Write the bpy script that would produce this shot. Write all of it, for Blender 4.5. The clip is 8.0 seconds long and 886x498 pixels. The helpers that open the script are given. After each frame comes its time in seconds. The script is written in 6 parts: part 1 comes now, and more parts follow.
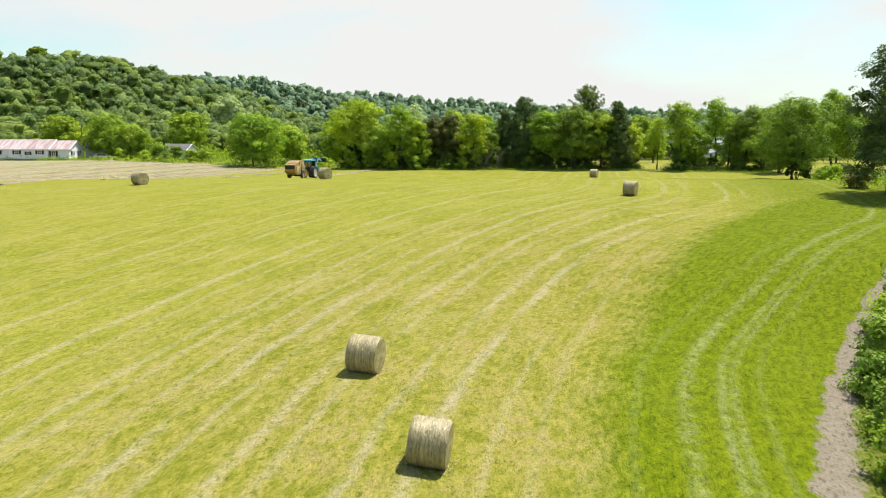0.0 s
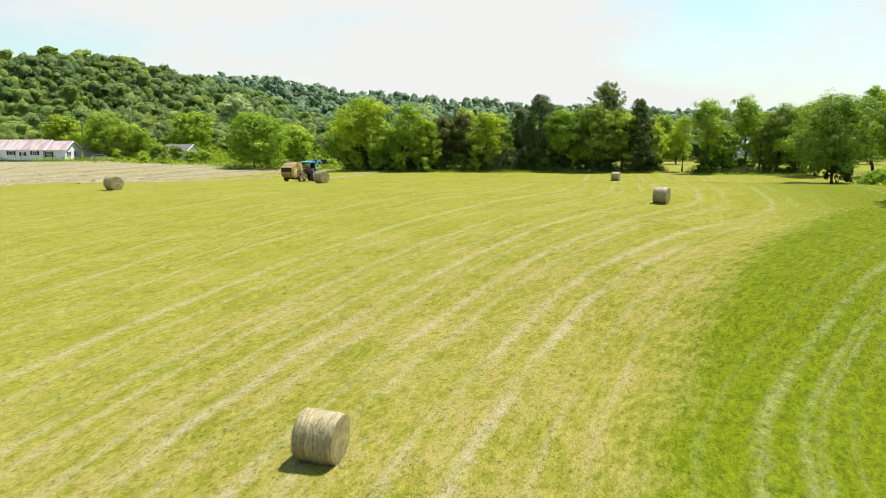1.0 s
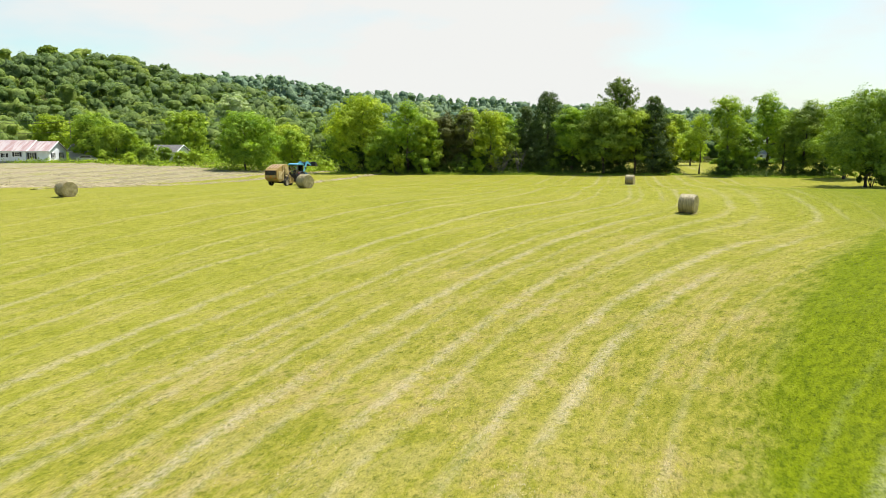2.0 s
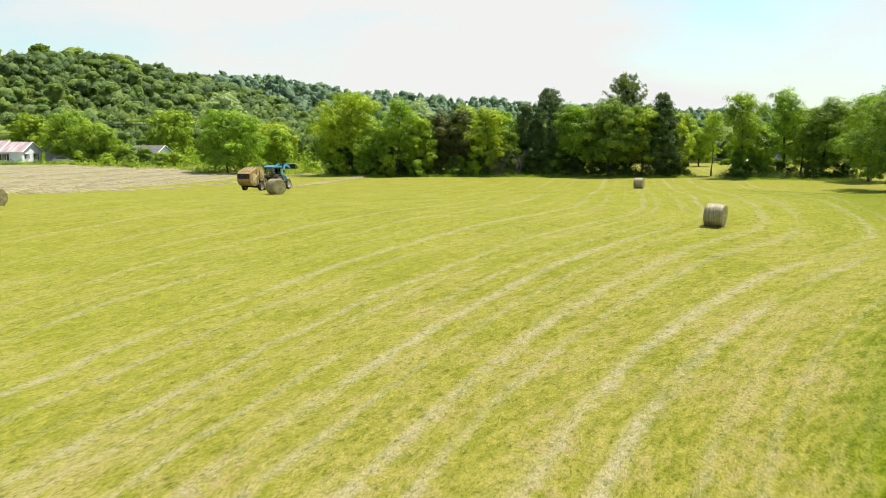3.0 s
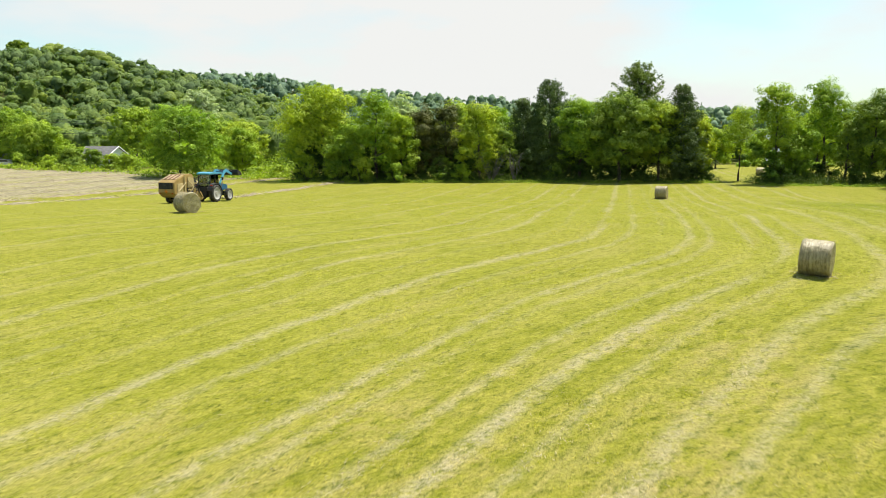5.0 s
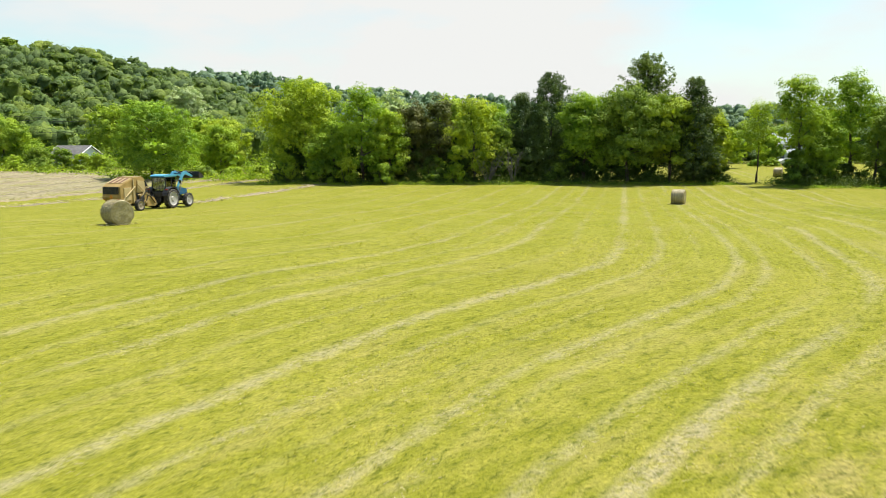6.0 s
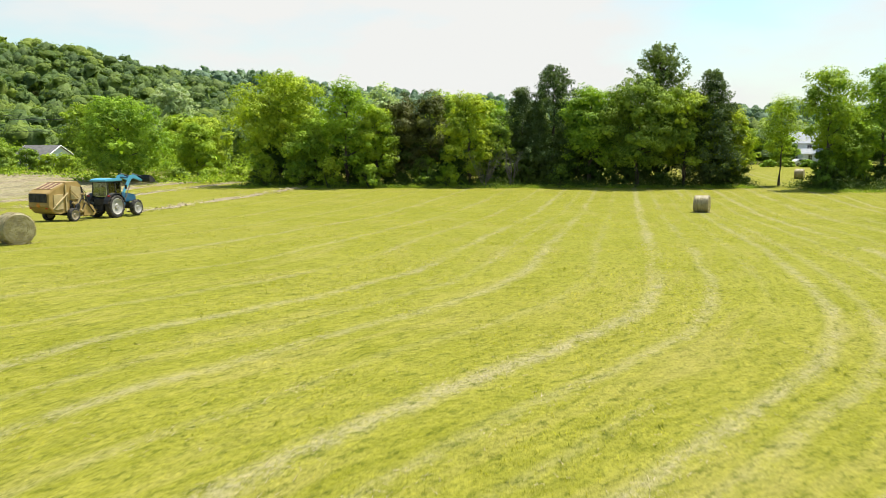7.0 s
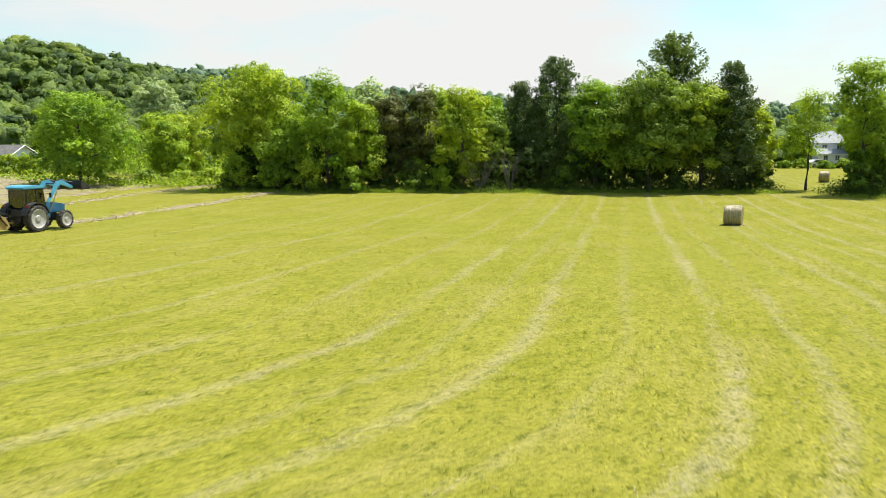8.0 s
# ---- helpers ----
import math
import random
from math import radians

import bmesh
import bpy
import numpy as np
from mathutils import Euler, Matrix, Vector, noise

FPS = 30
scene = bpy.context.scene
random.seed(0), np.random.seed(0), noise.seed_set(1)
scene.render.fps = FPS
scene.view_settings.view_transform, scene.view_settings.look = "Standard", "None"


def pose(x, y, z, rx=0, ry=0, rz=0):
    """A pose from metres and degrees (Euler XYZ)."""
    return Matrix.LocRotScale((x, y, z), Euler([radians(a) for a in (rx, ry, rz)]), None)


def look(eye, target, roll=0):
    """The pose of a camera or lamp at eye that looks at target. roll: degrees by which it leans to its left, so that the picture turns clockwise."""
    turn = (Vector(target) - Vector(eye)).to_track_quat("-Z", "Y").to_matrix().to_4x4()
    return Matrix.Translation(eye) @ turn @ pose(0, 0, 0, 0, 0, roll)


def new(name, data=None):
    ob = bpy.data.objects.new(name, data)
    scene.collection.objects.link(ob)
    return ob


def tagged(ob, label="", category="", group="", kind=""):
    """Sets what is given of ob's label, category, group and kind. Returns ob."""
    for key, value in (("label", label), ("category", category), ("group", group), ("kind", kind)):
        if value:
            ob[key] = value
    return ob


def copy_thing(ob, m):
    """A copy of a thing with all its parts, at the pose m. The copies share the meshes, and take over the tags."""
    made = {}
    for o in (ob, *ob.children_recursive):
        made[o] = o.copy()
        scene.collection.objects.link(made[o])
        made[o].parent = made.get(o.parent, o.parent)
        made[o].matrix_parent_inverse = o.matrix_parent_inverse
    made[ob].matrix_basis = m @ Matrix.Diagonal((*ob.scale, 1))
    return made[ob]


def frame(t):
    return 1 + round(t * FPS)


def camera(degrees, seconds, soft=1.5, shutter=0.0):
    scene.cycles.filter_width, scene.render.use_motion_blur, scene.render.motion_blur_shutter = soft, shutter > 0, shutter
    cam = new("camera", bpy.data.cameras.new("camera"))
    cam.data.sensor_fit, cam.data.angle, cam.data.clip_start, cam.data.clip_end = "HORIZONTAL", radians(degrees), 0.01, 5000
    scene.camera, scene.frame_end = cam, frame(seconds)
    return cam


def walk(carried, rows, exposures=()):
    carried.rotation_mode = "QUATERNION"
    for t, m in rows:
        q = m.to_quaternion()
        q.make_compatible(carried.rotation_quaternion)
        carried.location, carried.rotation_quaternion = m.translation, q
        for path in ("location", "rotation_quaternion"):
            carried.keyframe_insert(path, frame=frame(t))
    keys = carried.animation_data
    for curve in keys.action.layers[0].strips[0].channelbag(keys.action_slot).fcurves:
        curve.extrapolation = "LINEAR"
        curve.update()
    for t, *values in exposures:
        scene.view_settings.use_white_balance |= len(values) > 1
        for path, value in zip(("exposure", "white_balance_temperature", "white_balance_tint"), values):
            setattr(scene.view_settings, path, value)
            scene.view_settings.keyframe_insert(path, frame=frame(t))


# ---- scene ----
cam = camera(58.6, 8.0, soft=0.65, shutter=0.3)
METRES, EYE, TILT, LEAN, TURN = 72.0, 5.28, -7.7, 0.0, 0.0
ROWS = [
    (0.0, 0.0, 0.0, 0.0, 0.0, 0.0, -0.0),
    (0.5, 0.0061, 0.061, 0.0084, 0.58, 0.0, -0.07),
    (1.0, 0.0119, 0.1218, 0.0168, 1.11, 0.02, -0.16),
    (1.5, 0.0177, 0.1827, 0.0253, 1.47, 0.03, -0.22),
    (3.0, 0.0369, 0.3672, 0.0508, 1.72, 0.03, -0.14),
    (3.5, 0.0426, 0.4287, 0.0595, 1.7, 0.03, -0.11),
    (4.0, 0.0481, 0.4901, 0.0683, 1.68, 0.03, -0.09),
    (4.5, 0.0536, 0.5519, 0.0771, 1.67, 0.02, -0.07),
    (6.0, 0.0691, 0.7384, 0.1005, 1.65, -0.06, 0.03),
    (6.5, 0.0735, 0.8, 0.1081, 1.63, -0.08, 0.04),
    (7.0, 0.0779, 0.8624, 0.1162, 1.63, -0.08, 0.05),
    (7.5, 0.0823, 0.9245, 0.1248, 1.61, -0.11, 0.02),
    (8.0, 0.0869, 0.9871, 0.1335, 1.58, -0.13, 0.03),
]
walk(cam, [(t, pose(0, 0, EYE, TILT, LEAN, TURN) @ pose(METRES * x, METRES * y, METRES * z, 90 + pitch, roll, yaw)) for t, x, y, z, yaw, pitch, roll in ROWS])

# ---- world and sun ----
SUN_AZ, SUN_EL = 50.0, 66.0
scene.view_settings.exposure = 0.9
world = bpy.data.worlds.new("sky")
scene.world = world
world.use_nodes = True
wn = world.node_tree.nodes
wl = world.node_tree.links
wn.clear()
w_out = wn.new("ShaderNodeOutputWorld")
w_bg = wn.new("ShaderNodeBackground")
w_bg.inputs["Strength"].default_value = 0.0732
w_sky = wn.new("ShaderNodeTexSky")
w_sky.sky_type = "NISHITA"
w_sky.sun_disc = False
w_sky.sun_elevation = radians(SUN_EL)
w_sky.sun_rotation = radians(SUN_AZ)
w_sky.air_density, w_sky.dust_density, w_sky.ozone_density = 1.0, 1.2, 1.0
# thin white cloud cover with pale blue gaps
w_co = wn.new("ShaderNodeTexCoord")
w_map = wn.new("ShaderNodeMapping")
w_map.inputs["Scale"].default_value = (1.0, 1.0, 3.0)
w_map.inputs["Location"].default_value = (0.35, 0.1, 0.2)
w_noise = wn.new("ShaderNodeTexNoise")
w_noise.inputs["Scale"].default_value = 2.2
w_noise.inputs["Detail"].default_value = 7.0
w_noise.inputs["Roughness"].default_value = 0.5
w_ramp = wn.new("ShaderNodeValToRGB")
w_ramp.color_ramp.elements[0].position = 0.30
w_ramp.color_ramp.elements[0].color = (0.12, 0.12, 0.12, 1)
w_ramp.color_ramp.elements[1].position = 0.52
w_ramp.color_ramp.elements[1].color = (1, 1, 1, 1)
w_sep = wn.new("ShaderNodeSeparateXYZ")
wl.new(w_co.outputs["Generated"], w_sep.inputs[0])


def w_math(op, p, q):
    node = wn.new("ShaderNodeMath")
    node.operation = op
    for socket, value in zip(node.inputs, (p, q)):
        if isinstance(value, float):
            socket.default_value = value
        else:
            wl.new(value, socket)
    return node.outputs[0]


# a bank of bright cloud ahead that thins out to both sides and overhead
w_side = w_math("ABSOLUTE", w_math("SUBTRACT", w_sep.outputs[0], 0.06), 0.0)
w_open = w_math("ADD", w_math("MULTIPLY", w_side, 0.64), w_math("MULTIPLY", w_sep.outputs[2], 1.1))
w_cover = w_math("ADD", w_math("MULTIPLY", w_math("SUBTRACT", w_noise.outputs["Fac"], 0.5), 1.3), w_math("SUBTRACT", 0.80, w_open))
w_mix = wn.new("ShaderNodeMix")
w_mix.data_type = "RGBA"
w_mix.inputs[7].default_value = (6.5, 6.55, 6.4, 1)
wl.new(w_co.outputs["Generated"], w_map.inputs["Vector"])
wl.new(w_map.outputs["Vector"], w_noise.inputs["Vector"])
wl.new(w_cover, w_ramp.inputs["Fac"])
wl.new(w_ramp.outputs["Color"], w_mix.inputs[0])
w_clear = wn.new("ShaderNodeMix")
w_clear.data_type = "RGBA"
w_clear.blend_type = "MULTIPLY"
w_clear.inputs[0].default_value = 1.0
w_clear.inputs[7].default_value = (1.22, 1.42, 1.27, 1)
wl.new(w_sky.outputs["Color"], w_clear.inputs[6])
wl.new(w_clear.outputs[2], w_mix.inputs[6])
wl.new(w_mix.outputs[2], w_bg.inputs["Color"])
wl.new(w_bg.outputs["Background"], w_out.inputs["Surface"])

sun_data = bpy.data.lights.new("sun", "SUN")
sun_data.energy = 5.0
sun_data.angle = radians(0.6)
sun_data.color = (1.0, 0.95, 0.86)
sun = new("sun", sun_data)
az, el = radians(SUN_AZ), radians(SUN_EL)
sun.matrix_world = look((60 * math.sin(az), 60 * math.cos(az), 80), (60 * math.sin(az) - math.sin(az) * math.cos(el), 60 * math.cos(az) - math.cos(az) * math.cos(el), 80 - math.sin(el)))


# ---- the lie of the land ----
GROUND_Y = (-400, -60, 0, 20, 30, 40, 50, 60, 70, 80, 88, 95, 107, 120, 140, 160, 3000)
GROUND_Z = (-6.0, -5.5, -5.3, -4.5, -3.8, -3.1, -2.25, -1.15, -0.2, 0.7, 0.96, 0.92, 0.42, -0.1, -0.2, 0.0, 0.0)
# ridges: crest distance, depth of the front slope, heights along x
RIDGES = (
    (490, 250, (-900, -600, -400, -300, -245, -215, -195, -178, -164, -147, -131, -117, -104, -92, -70, -40), (24, 39, 45, 46, 46.5, 46, 43.5, 40, 36.5, 33, 28.5, 24, 19, 14, 6, 0)),
    (760, 220, (-900, -400, -300, -274, -210, -168, -136, -105, -83, -52, 0, 100, 300), (40, 45, 51, 56, 58.5, 54.5, 49, 43, 38.5, 34, 30, 21, 0)),
    (1050, 220, (-900, -400, -131, -87, -43, 0, 59, 88, 150, 204, 300, 540, 800, 1500), (45, 54, 54.5, 54.5, 51.5, 48, 46, 41.5, 41, 36, 34, 33, 31, 25)),
)
# centre of the curved mowing passes, and radius where the lush strip begins
RING = (97.0, 5.0)
LUSH = 94.1


def smooth(a):
    a = np.clip(a, 0.0, 1.0)
    return a * a * (3 - 2 * a)


def land(x, y):
    """Height of the ground."""
    x, y = np.asarray(x, float), np.asarray(y, float)
    z = sum(k * np.interp(y + d, GROUND_Y, GROUND_Z) for d, k in ((-4, 0.25), (0, 0.5), (4, 0.25)))
    z = z + 1.2 * smooth((-x - 30) / 50) * smooth((y - 95) / 75)
    z = z - 0.09 * np.clip(x + 3, 0, 21) * smooth((54 - y) / 16)
    z = z - 0.4 * smooth((x - 34) / 10) * smooth((y - 92) / 14) * smooth((140 - y) / 14)
    for crest, front, xs, hs in RIDGES:
        h = np.interp(x, xs, hs)
        w = np.where(y < crest, smooth((y - crest + front) / front), smooth((crest + 500 - y) / 500))
        z = z + h * w if crest < 500 else np.where(h * w > 0.05, np.maximum(z, h * w), z)
    return z


def ground_at(x, y):
    return float(land(x, y))


# ---- node helpers ----
class Nodes:
    """Short forms for building a material's nodes."""

    def __init__(self, tree):
        self.tree = tree

    def add(self, kind, **sets):
        node = self.tree.nodes.new(kind)
        for key, value in sets.items():
            setattr(node, key, value)
        return node

    def put(self, socket, value):
        if isinstance(value, bpy.types.NodeSocket):
            self.tree.links.new(value, socket)
        elif value is not None:
            socket.default_value = value

    def math(self, op, a, b=None, c=None, clamp=False):
        node = self.add("ShaderNodeMath", operation=op, use_clamp=clamp)
        for socket, value in zip(node.inputs, (a, b, c)):
            self.put(socket, value)
        return node.outputs[0]

    def noise(self, vector, scale, detail=4.0, rough=0.55, stretch=None, dims="3D"):
        if stretch:
            node = self.add("ShaderNodeMapping")
            node.inputs["Scale"].default_value = stretch
            self.put(node.inputs["Vector"], vector)
            vector = node.outputs[0]
        node = self.add("ShaderNodeTexNoise", noise_dimensions=dims)
        if vector is not None:
            self.put(node.inputs["W" if dims == "1D" else "Vector"], vector)
        node.inputs["Scale"].default_value = scale
        node.inputs["Detail"].default_value = detail
        node.inputs["Roughness"].default_value = rough
        return node.outputs[0]

    def ramp(self, value, lo, hi):
        node = self.add("ShaderNodeMapRange", interpolation_type="SMOOTHSTEP")
        self.put(node.inputs["Value"], value)
        node.inputs["From Min"].default_value, node.inputs["From Max"].default_value = lo, hi
        return node.outputs[0]

    def mix(self, fac, a, b, blend="MIX"):
        node = self.add("ShaderNodeMix", data_type="RGBA", blend_type=blend)
        self.put(node.inputs[0], fac)
        self.put(node.inputs[6], (*a, 1) if isinstance(a, tuple) else a)
        self.put(node.inputs[7], (*b, 1) if isinstance(b, tuple) else b)
        return node.outputs[2]

    def bump(self, height, strength, distance):
        node = self.add("ShaderNodeBump")
        self.put(node.inputs["Height"], height)
        node.inputs["Strength"].default_value, node.inputs["Distance"].default_value = strength, distance
        return node.outputs[0]


def material(name):
    mat = bpy.data.materials.new(name)
    mat.use_nodes = True
    mat.node_tree.nodes.clear()
    return mat, Nodes(mat.node_tree)


def finish(n, colour, rough=0.8, metal=0.0, normal=None, spec=0.3):
    shader = n.add("ShaderNodeBsdfPrincipled")
    n.put(shader.inputs["Base Color"], (*colour, 1) if isinstance(colour, tuple) else colour)
    n.put(shader.inputs["Roughness"], rough)
    shader.inputs["Metallic"].default_value = metal
    shader.inputs["Specular IOR Level"].default_value = spec
    n.put(shader.inputs["Normal"], normal)
    out = n.add("ShaderNodeOutputMaterial")
    n.tree.links.new(shader.outputs[0], out.inputs["Surface"])
    return shader


def plain(name, colour, rough=0.6, metal=0.0, vary=0.25, scale=3.0, dirt=None, spec=0.4):
    """A painted or bare surface with grime at two scales."""
    mat, n = material(name)
    where = n.add("ShaderNodeTexCoord").outputs["Object"]
    big, fine = n.noise(where, scale, 5), n.noise(where, scale * 9, 3)
    dark = tuple(c * (1 - vary) for c in colour)
    col = n.mix(n.ramp(big, 0.35, 0.65), dark, colour)
    if dirt:
        col = n.mix(n.math("MULTIPLY", n.ramp(n.math("ADD", n.math("MULTIPLY", big, 0.6), n.math("MULTIPLY", fine, 0.4)), 0.48, 0.7), 0.7), col, dirt)
    finish(n, col, n.math("ADD", rough, n.math("MULTIPLY", n.math("SUBTRACT", fine, 0.5), 0.25)), metal, n.bump(fine, 0.12, 0.01), spec)
    return mat


# ---- field colour, shared by the soil sheet and the grass on it ----
# each pass runs along a ring and then straight on to the far end: (ring radius, half width, strength)
TRACKS = ((108.3, 0.46, 1.0), (109.8, 0.34, 0.6), (106.9, 0.34, 0.55), (104.9, 0.42, 0.8), (103.6, 0.36, 0.6), (101.2, 0.44, 1.0), (99.5, 0.46, 1.0), (97.4, 0.3, 0.45), (96.0, 0.3, 0.35), (111.6, 0.34, 0.55), (112.6, 0.4, 0.8), (114.0, 0.3, 0.35),
          (115.6, 0.36, 0.65), (117.3, 0.46, 1.0), (119.6, 0.3, 0.35), (121.8, 0.4, 0.8), (123.4, 0.3, 0.45), (125.4, 0.42, 0.8), (128.4, 0.34, 0.5), (132.0, 0.36, 0.6), (137.0, 0.42, 0.75), (142.0, 0.36, 0.55), (147.5, 0.36, 0.5), (153.0, 0.36, 0.45))
LUSH_TRACKS = ((90.9, 0.55, 1.0), (89.5, 0.36, 0.8), (89.0, 0.34, 0.7), (87.9, 0.3, 0.3), (92.8, 0.35, 0.3))


def field_colour(n):
    geo = n.add("ShaderNodeNewGeometry").outputs["Position"]
    sep = n.add("ShaderNodeSeparateXYZ")
    n.put(sep.inputs[0], geo)
    flat = n.add("ShaderNodeCombineXYZ")
    n.put(flat.inputs[0], sep.outputs[0])
    n.put(flat.inputs[1], sep.outputs[1])
    p = flat.outputs[0]
    x, y = sep.outputs[0], sep.outputs[1]
    broad = n.noise(p, 0.035, 3)
    mid = n.noise(p, 0.22, 4)
    tuft = n.noise(p, 1.6, 4, 0.65)
    fine = n.noise(p, 9.0, 3, 0.7)
    dx, dy = n.math("SUBTRACT", x, RING[0]), n.math("SUBTRACT", y, RING[1])
    r = n.math("SQRT", n.math("ADD", n.math("MULTIPLY", dx, dx), n.math("MULTIPLY", dy, dy)))
    turn = n.math("ARCTAN2", dy, dx)
    wob = n.math("ADD", n.math("MULTIPLY", n.math("SUBTRACT", mid, 0.5), 0.6), n.math("MULTIPLY", n.math("SUBTRACT", tuft, 0.5), 0.4))
    # past a bend the passes run straight
    u = n.math("SUBTRACT", x, n.math("MULTIPLY", y, 0.2))
    straight = n.math("SUBTRACT", 117.3, n.math("DIVIDE", n.math("ADD", u, 5.8), 0.95))
    near_bend = n.ramp(n.math("SUBTRACT", straight, r), 8.0, 1.0)
    q = n.math("SMOOTH_MIN", n.math("ADD", r, n.math("MULTIPLY", near_bend, 0.9)), straight, 3.8)
    rw = n.math("ADD", q, wob)
    # the inner passes swing in where they near the creek
    rw_field = n.math("ADD", rw, n.math("MULTIPLY", n.math("MULTIPLY", n.ramp(y, 45.0, 74.0), n.ramp(q, 107.0, 97.0)), 3.0))
    # striping along the passes, coarse and fine
    along = n.add("ShaderNodeCombineXYZ")
    n.put(along.inputs[0], rw_field)
    n.put(along.inputs[1], n.math("MULTIPLY", y, 0.16))
    comb, gap = n.noise(along.outputs[0], 0.9, 5, 0.62), n.noise(along.outputs[0], 0.6, 4, 0.62)
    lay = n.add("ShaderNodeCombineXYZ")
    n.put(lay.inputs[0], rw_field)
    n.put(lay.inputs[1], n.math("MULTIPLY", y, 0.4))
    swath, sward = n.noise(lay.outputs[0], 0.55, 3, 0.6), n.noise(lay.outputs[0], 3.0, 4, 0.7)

    def tracks(coord, rows):
        total = None
        for centre, width, power in rows:
            one = n.math("MULTIPLY", n.ramp(n.math("ABSOLUTE", n.math("SUBTRACT", coord, centre)), width * 1.0, 0.0), power)
            total = one if total is None else n.math("MAXIMUM", total, one)
        return total

    lush_edge = n.ramp(n.math("ADD", r, n.math("ADD", n.math("MULTIPLY", n.math("SUBTRACT", mid, 0.5), 1.6), n.math("MULTIPLY", n.math("SUBTRACT", sward, 0.5), 2.2))), LUSH + 1.5, LUSH - 1.5)
    lush = n.math("MULTIPLY", lush_edge, n.ramp(y, 92.0, 70.0))
    # the corner by the creek stayed green too
    corner = n.math("ADD", n.math("SUBTRACT", x, n.math("MULTIPLY", n.math("SUBTRACT", y, 60.0), 0.12)), n.math("MULTIPLY", n.math("SUBTRACT", mid, 0.5), 5.0))
    corner = n.math("MULTIPLY", n.ramp(corner, 20.0, 35.0), n.math("MULTIPLY", n.ramp(y, 126.0, 108.0), n.ramp(y, 40.0, 56.0)))
    lush = n.math("MAXIMUM", lush, n.math("MULTIPLY", corner, 0.85))
    # base turf: thinner and drier at the near end
    thin = n.ramp(n.math("ADD", y, n.math("MULTIPLY", broad, 50.0)), 105.0, 70.0)
    thin = n.math("MULTIPLY", thin, n.math("ADD", 0.25, n.math("MULTIPLY", n.ramp(q, 119.0, 107.0), 0.75)))
    mottle = n.math("ADD", n.math("MULTIPLY", sward, 0.6), n.math("ADD", n.math("MULTIPLY", swath, 0.25), n.math("MULTIPLY", mid, 0.15)))
    thick = n.mix(n.ramp(mottle, 0.36, 0.64), (0.225, 0.24, 0.014), (0.335, 0.335, 0.036))
    col = n.mix(thin, thick, n.mix(n.ramp(mottle, 0.40, 0.60), (0.19, 0.205, 0.012), (0.35, 0.32, 0.045)))
    col = n.mix(n.math("MULTIPLY", n.ramp(broad, 0.45, 0.7), 0.3), col, (0.33, 0.30, 0.045))
    col = n.mix(n.math("MULTIPLY", n.ramp(comb, 0.50, 0.68), n.math("ADD", 0.32, n.math("MULTIPLY", thin, 0.28))), col, (0.40, 0.345, 0.10))
    col = n.mix(n.math("MULTIPLY", n.ramp(comb, 0.42, 0.28), 0.3), col, (0.17, 0.195, 0.014))
    green = n.mix(n.ramp(sward, 0.35, 0.65), (0.10, 0.15, 0.0), (0.178, 0.235, 0.0))
    col = n.mix(n.math("MULTIPLY", lush, 0.93), col, green)
    # thin, dry patches and thatch
    dry = n.math("MULTIPLY", n.ramp(n.math("ADD", n.math("MULTIPLY", swath, 0.55), n.math("MULTIPLY", mid, 0.45)), 0.44, 0.60), n.ramp(n.math("ADD", n.math("MULTIPLY", tuft, 0.5), n.math("MULTIPLY", sward, 0.5)), 0.42, 0.56))
    dry = n.math("MULTIPLY", n.math("MULTIPLY", dry, n.math("ADD", 0.12, n.math("MULTIPLY", thin, 0.88))), n.math("SUBTRACT", 1.0, lush))
    col = n.mix(n.math("MULTIPLY", dry, 0.52), col, n.mix(fine, (0.26, 0.195, 0.065), (0.42, 0.335, 0.14)))
    # wheel marks of pale clippings
    ra = n.math("MULTIPLY", tracks(rw_field, TRACKS), n.math("MULTIPLY", n.math("SUBTRACT", 1.0, n.math("MULTIPLY", lush, 0.75)), n.ramp(gap, 0.33, 0.54)))
    rl = n.math("MULTIPLY", tracks(n.math("ADD", n.math("ADD", q, n.math("MULTIPLY", n.math("SUBTRACT", mid, 0.5), 0.5)), n.math("MULTIPLY", n.ramp(y, 33.0, 60.0), 4.4)), LUSH_TRACKS), n.math("MULTIPLY", lush, n.ramp(n.math("ADD", n.math("MULTIPLY", gap, 0.5), n.math("MULTIPLY", tuft, 0.5)), 0.32, 0.62)))
    marks = n.math("MAXIMUM", ra, n.math("MULTIPLY", rl, 0.8))
    marks = n.math("MULTIPLY", marks, n.ramp(n.math("ADD", n.math("MULTIPLY", tuft, 0.5), n.math("MULTIPLY", fine, 0.5)), 0.34, 0.58))
    col = n.mix(n.math("MULTIPLY", marks, n.math("ADD", 0.49, n.math("MULTIPLY", thin, 0.18))), col, n.mix(lush, (0.49, 0.43, 0.24), (0.42, 0.44, 0.17)))
    # cut hay not yet baled
    hay_line = n.math("ADD", n.math("ADD", u, wob), n.math("MULTIPLY", n.math("SUBTRACT", broad, 0.5), 8.0))
    hay = n.math("MULTIPLY", n.ramp(hay_line, -63.0, -69.0), n.math("MULTIPLY", n.ramp(y, 74.0, 84.0), n.ramp(y, 186.0, 178.0)))
    hay_col = n.mix(n.ramp(tuft, 0.3, 0.7), (0.27, 0.23, 0.125), (0.5, 0.435, 0.26))
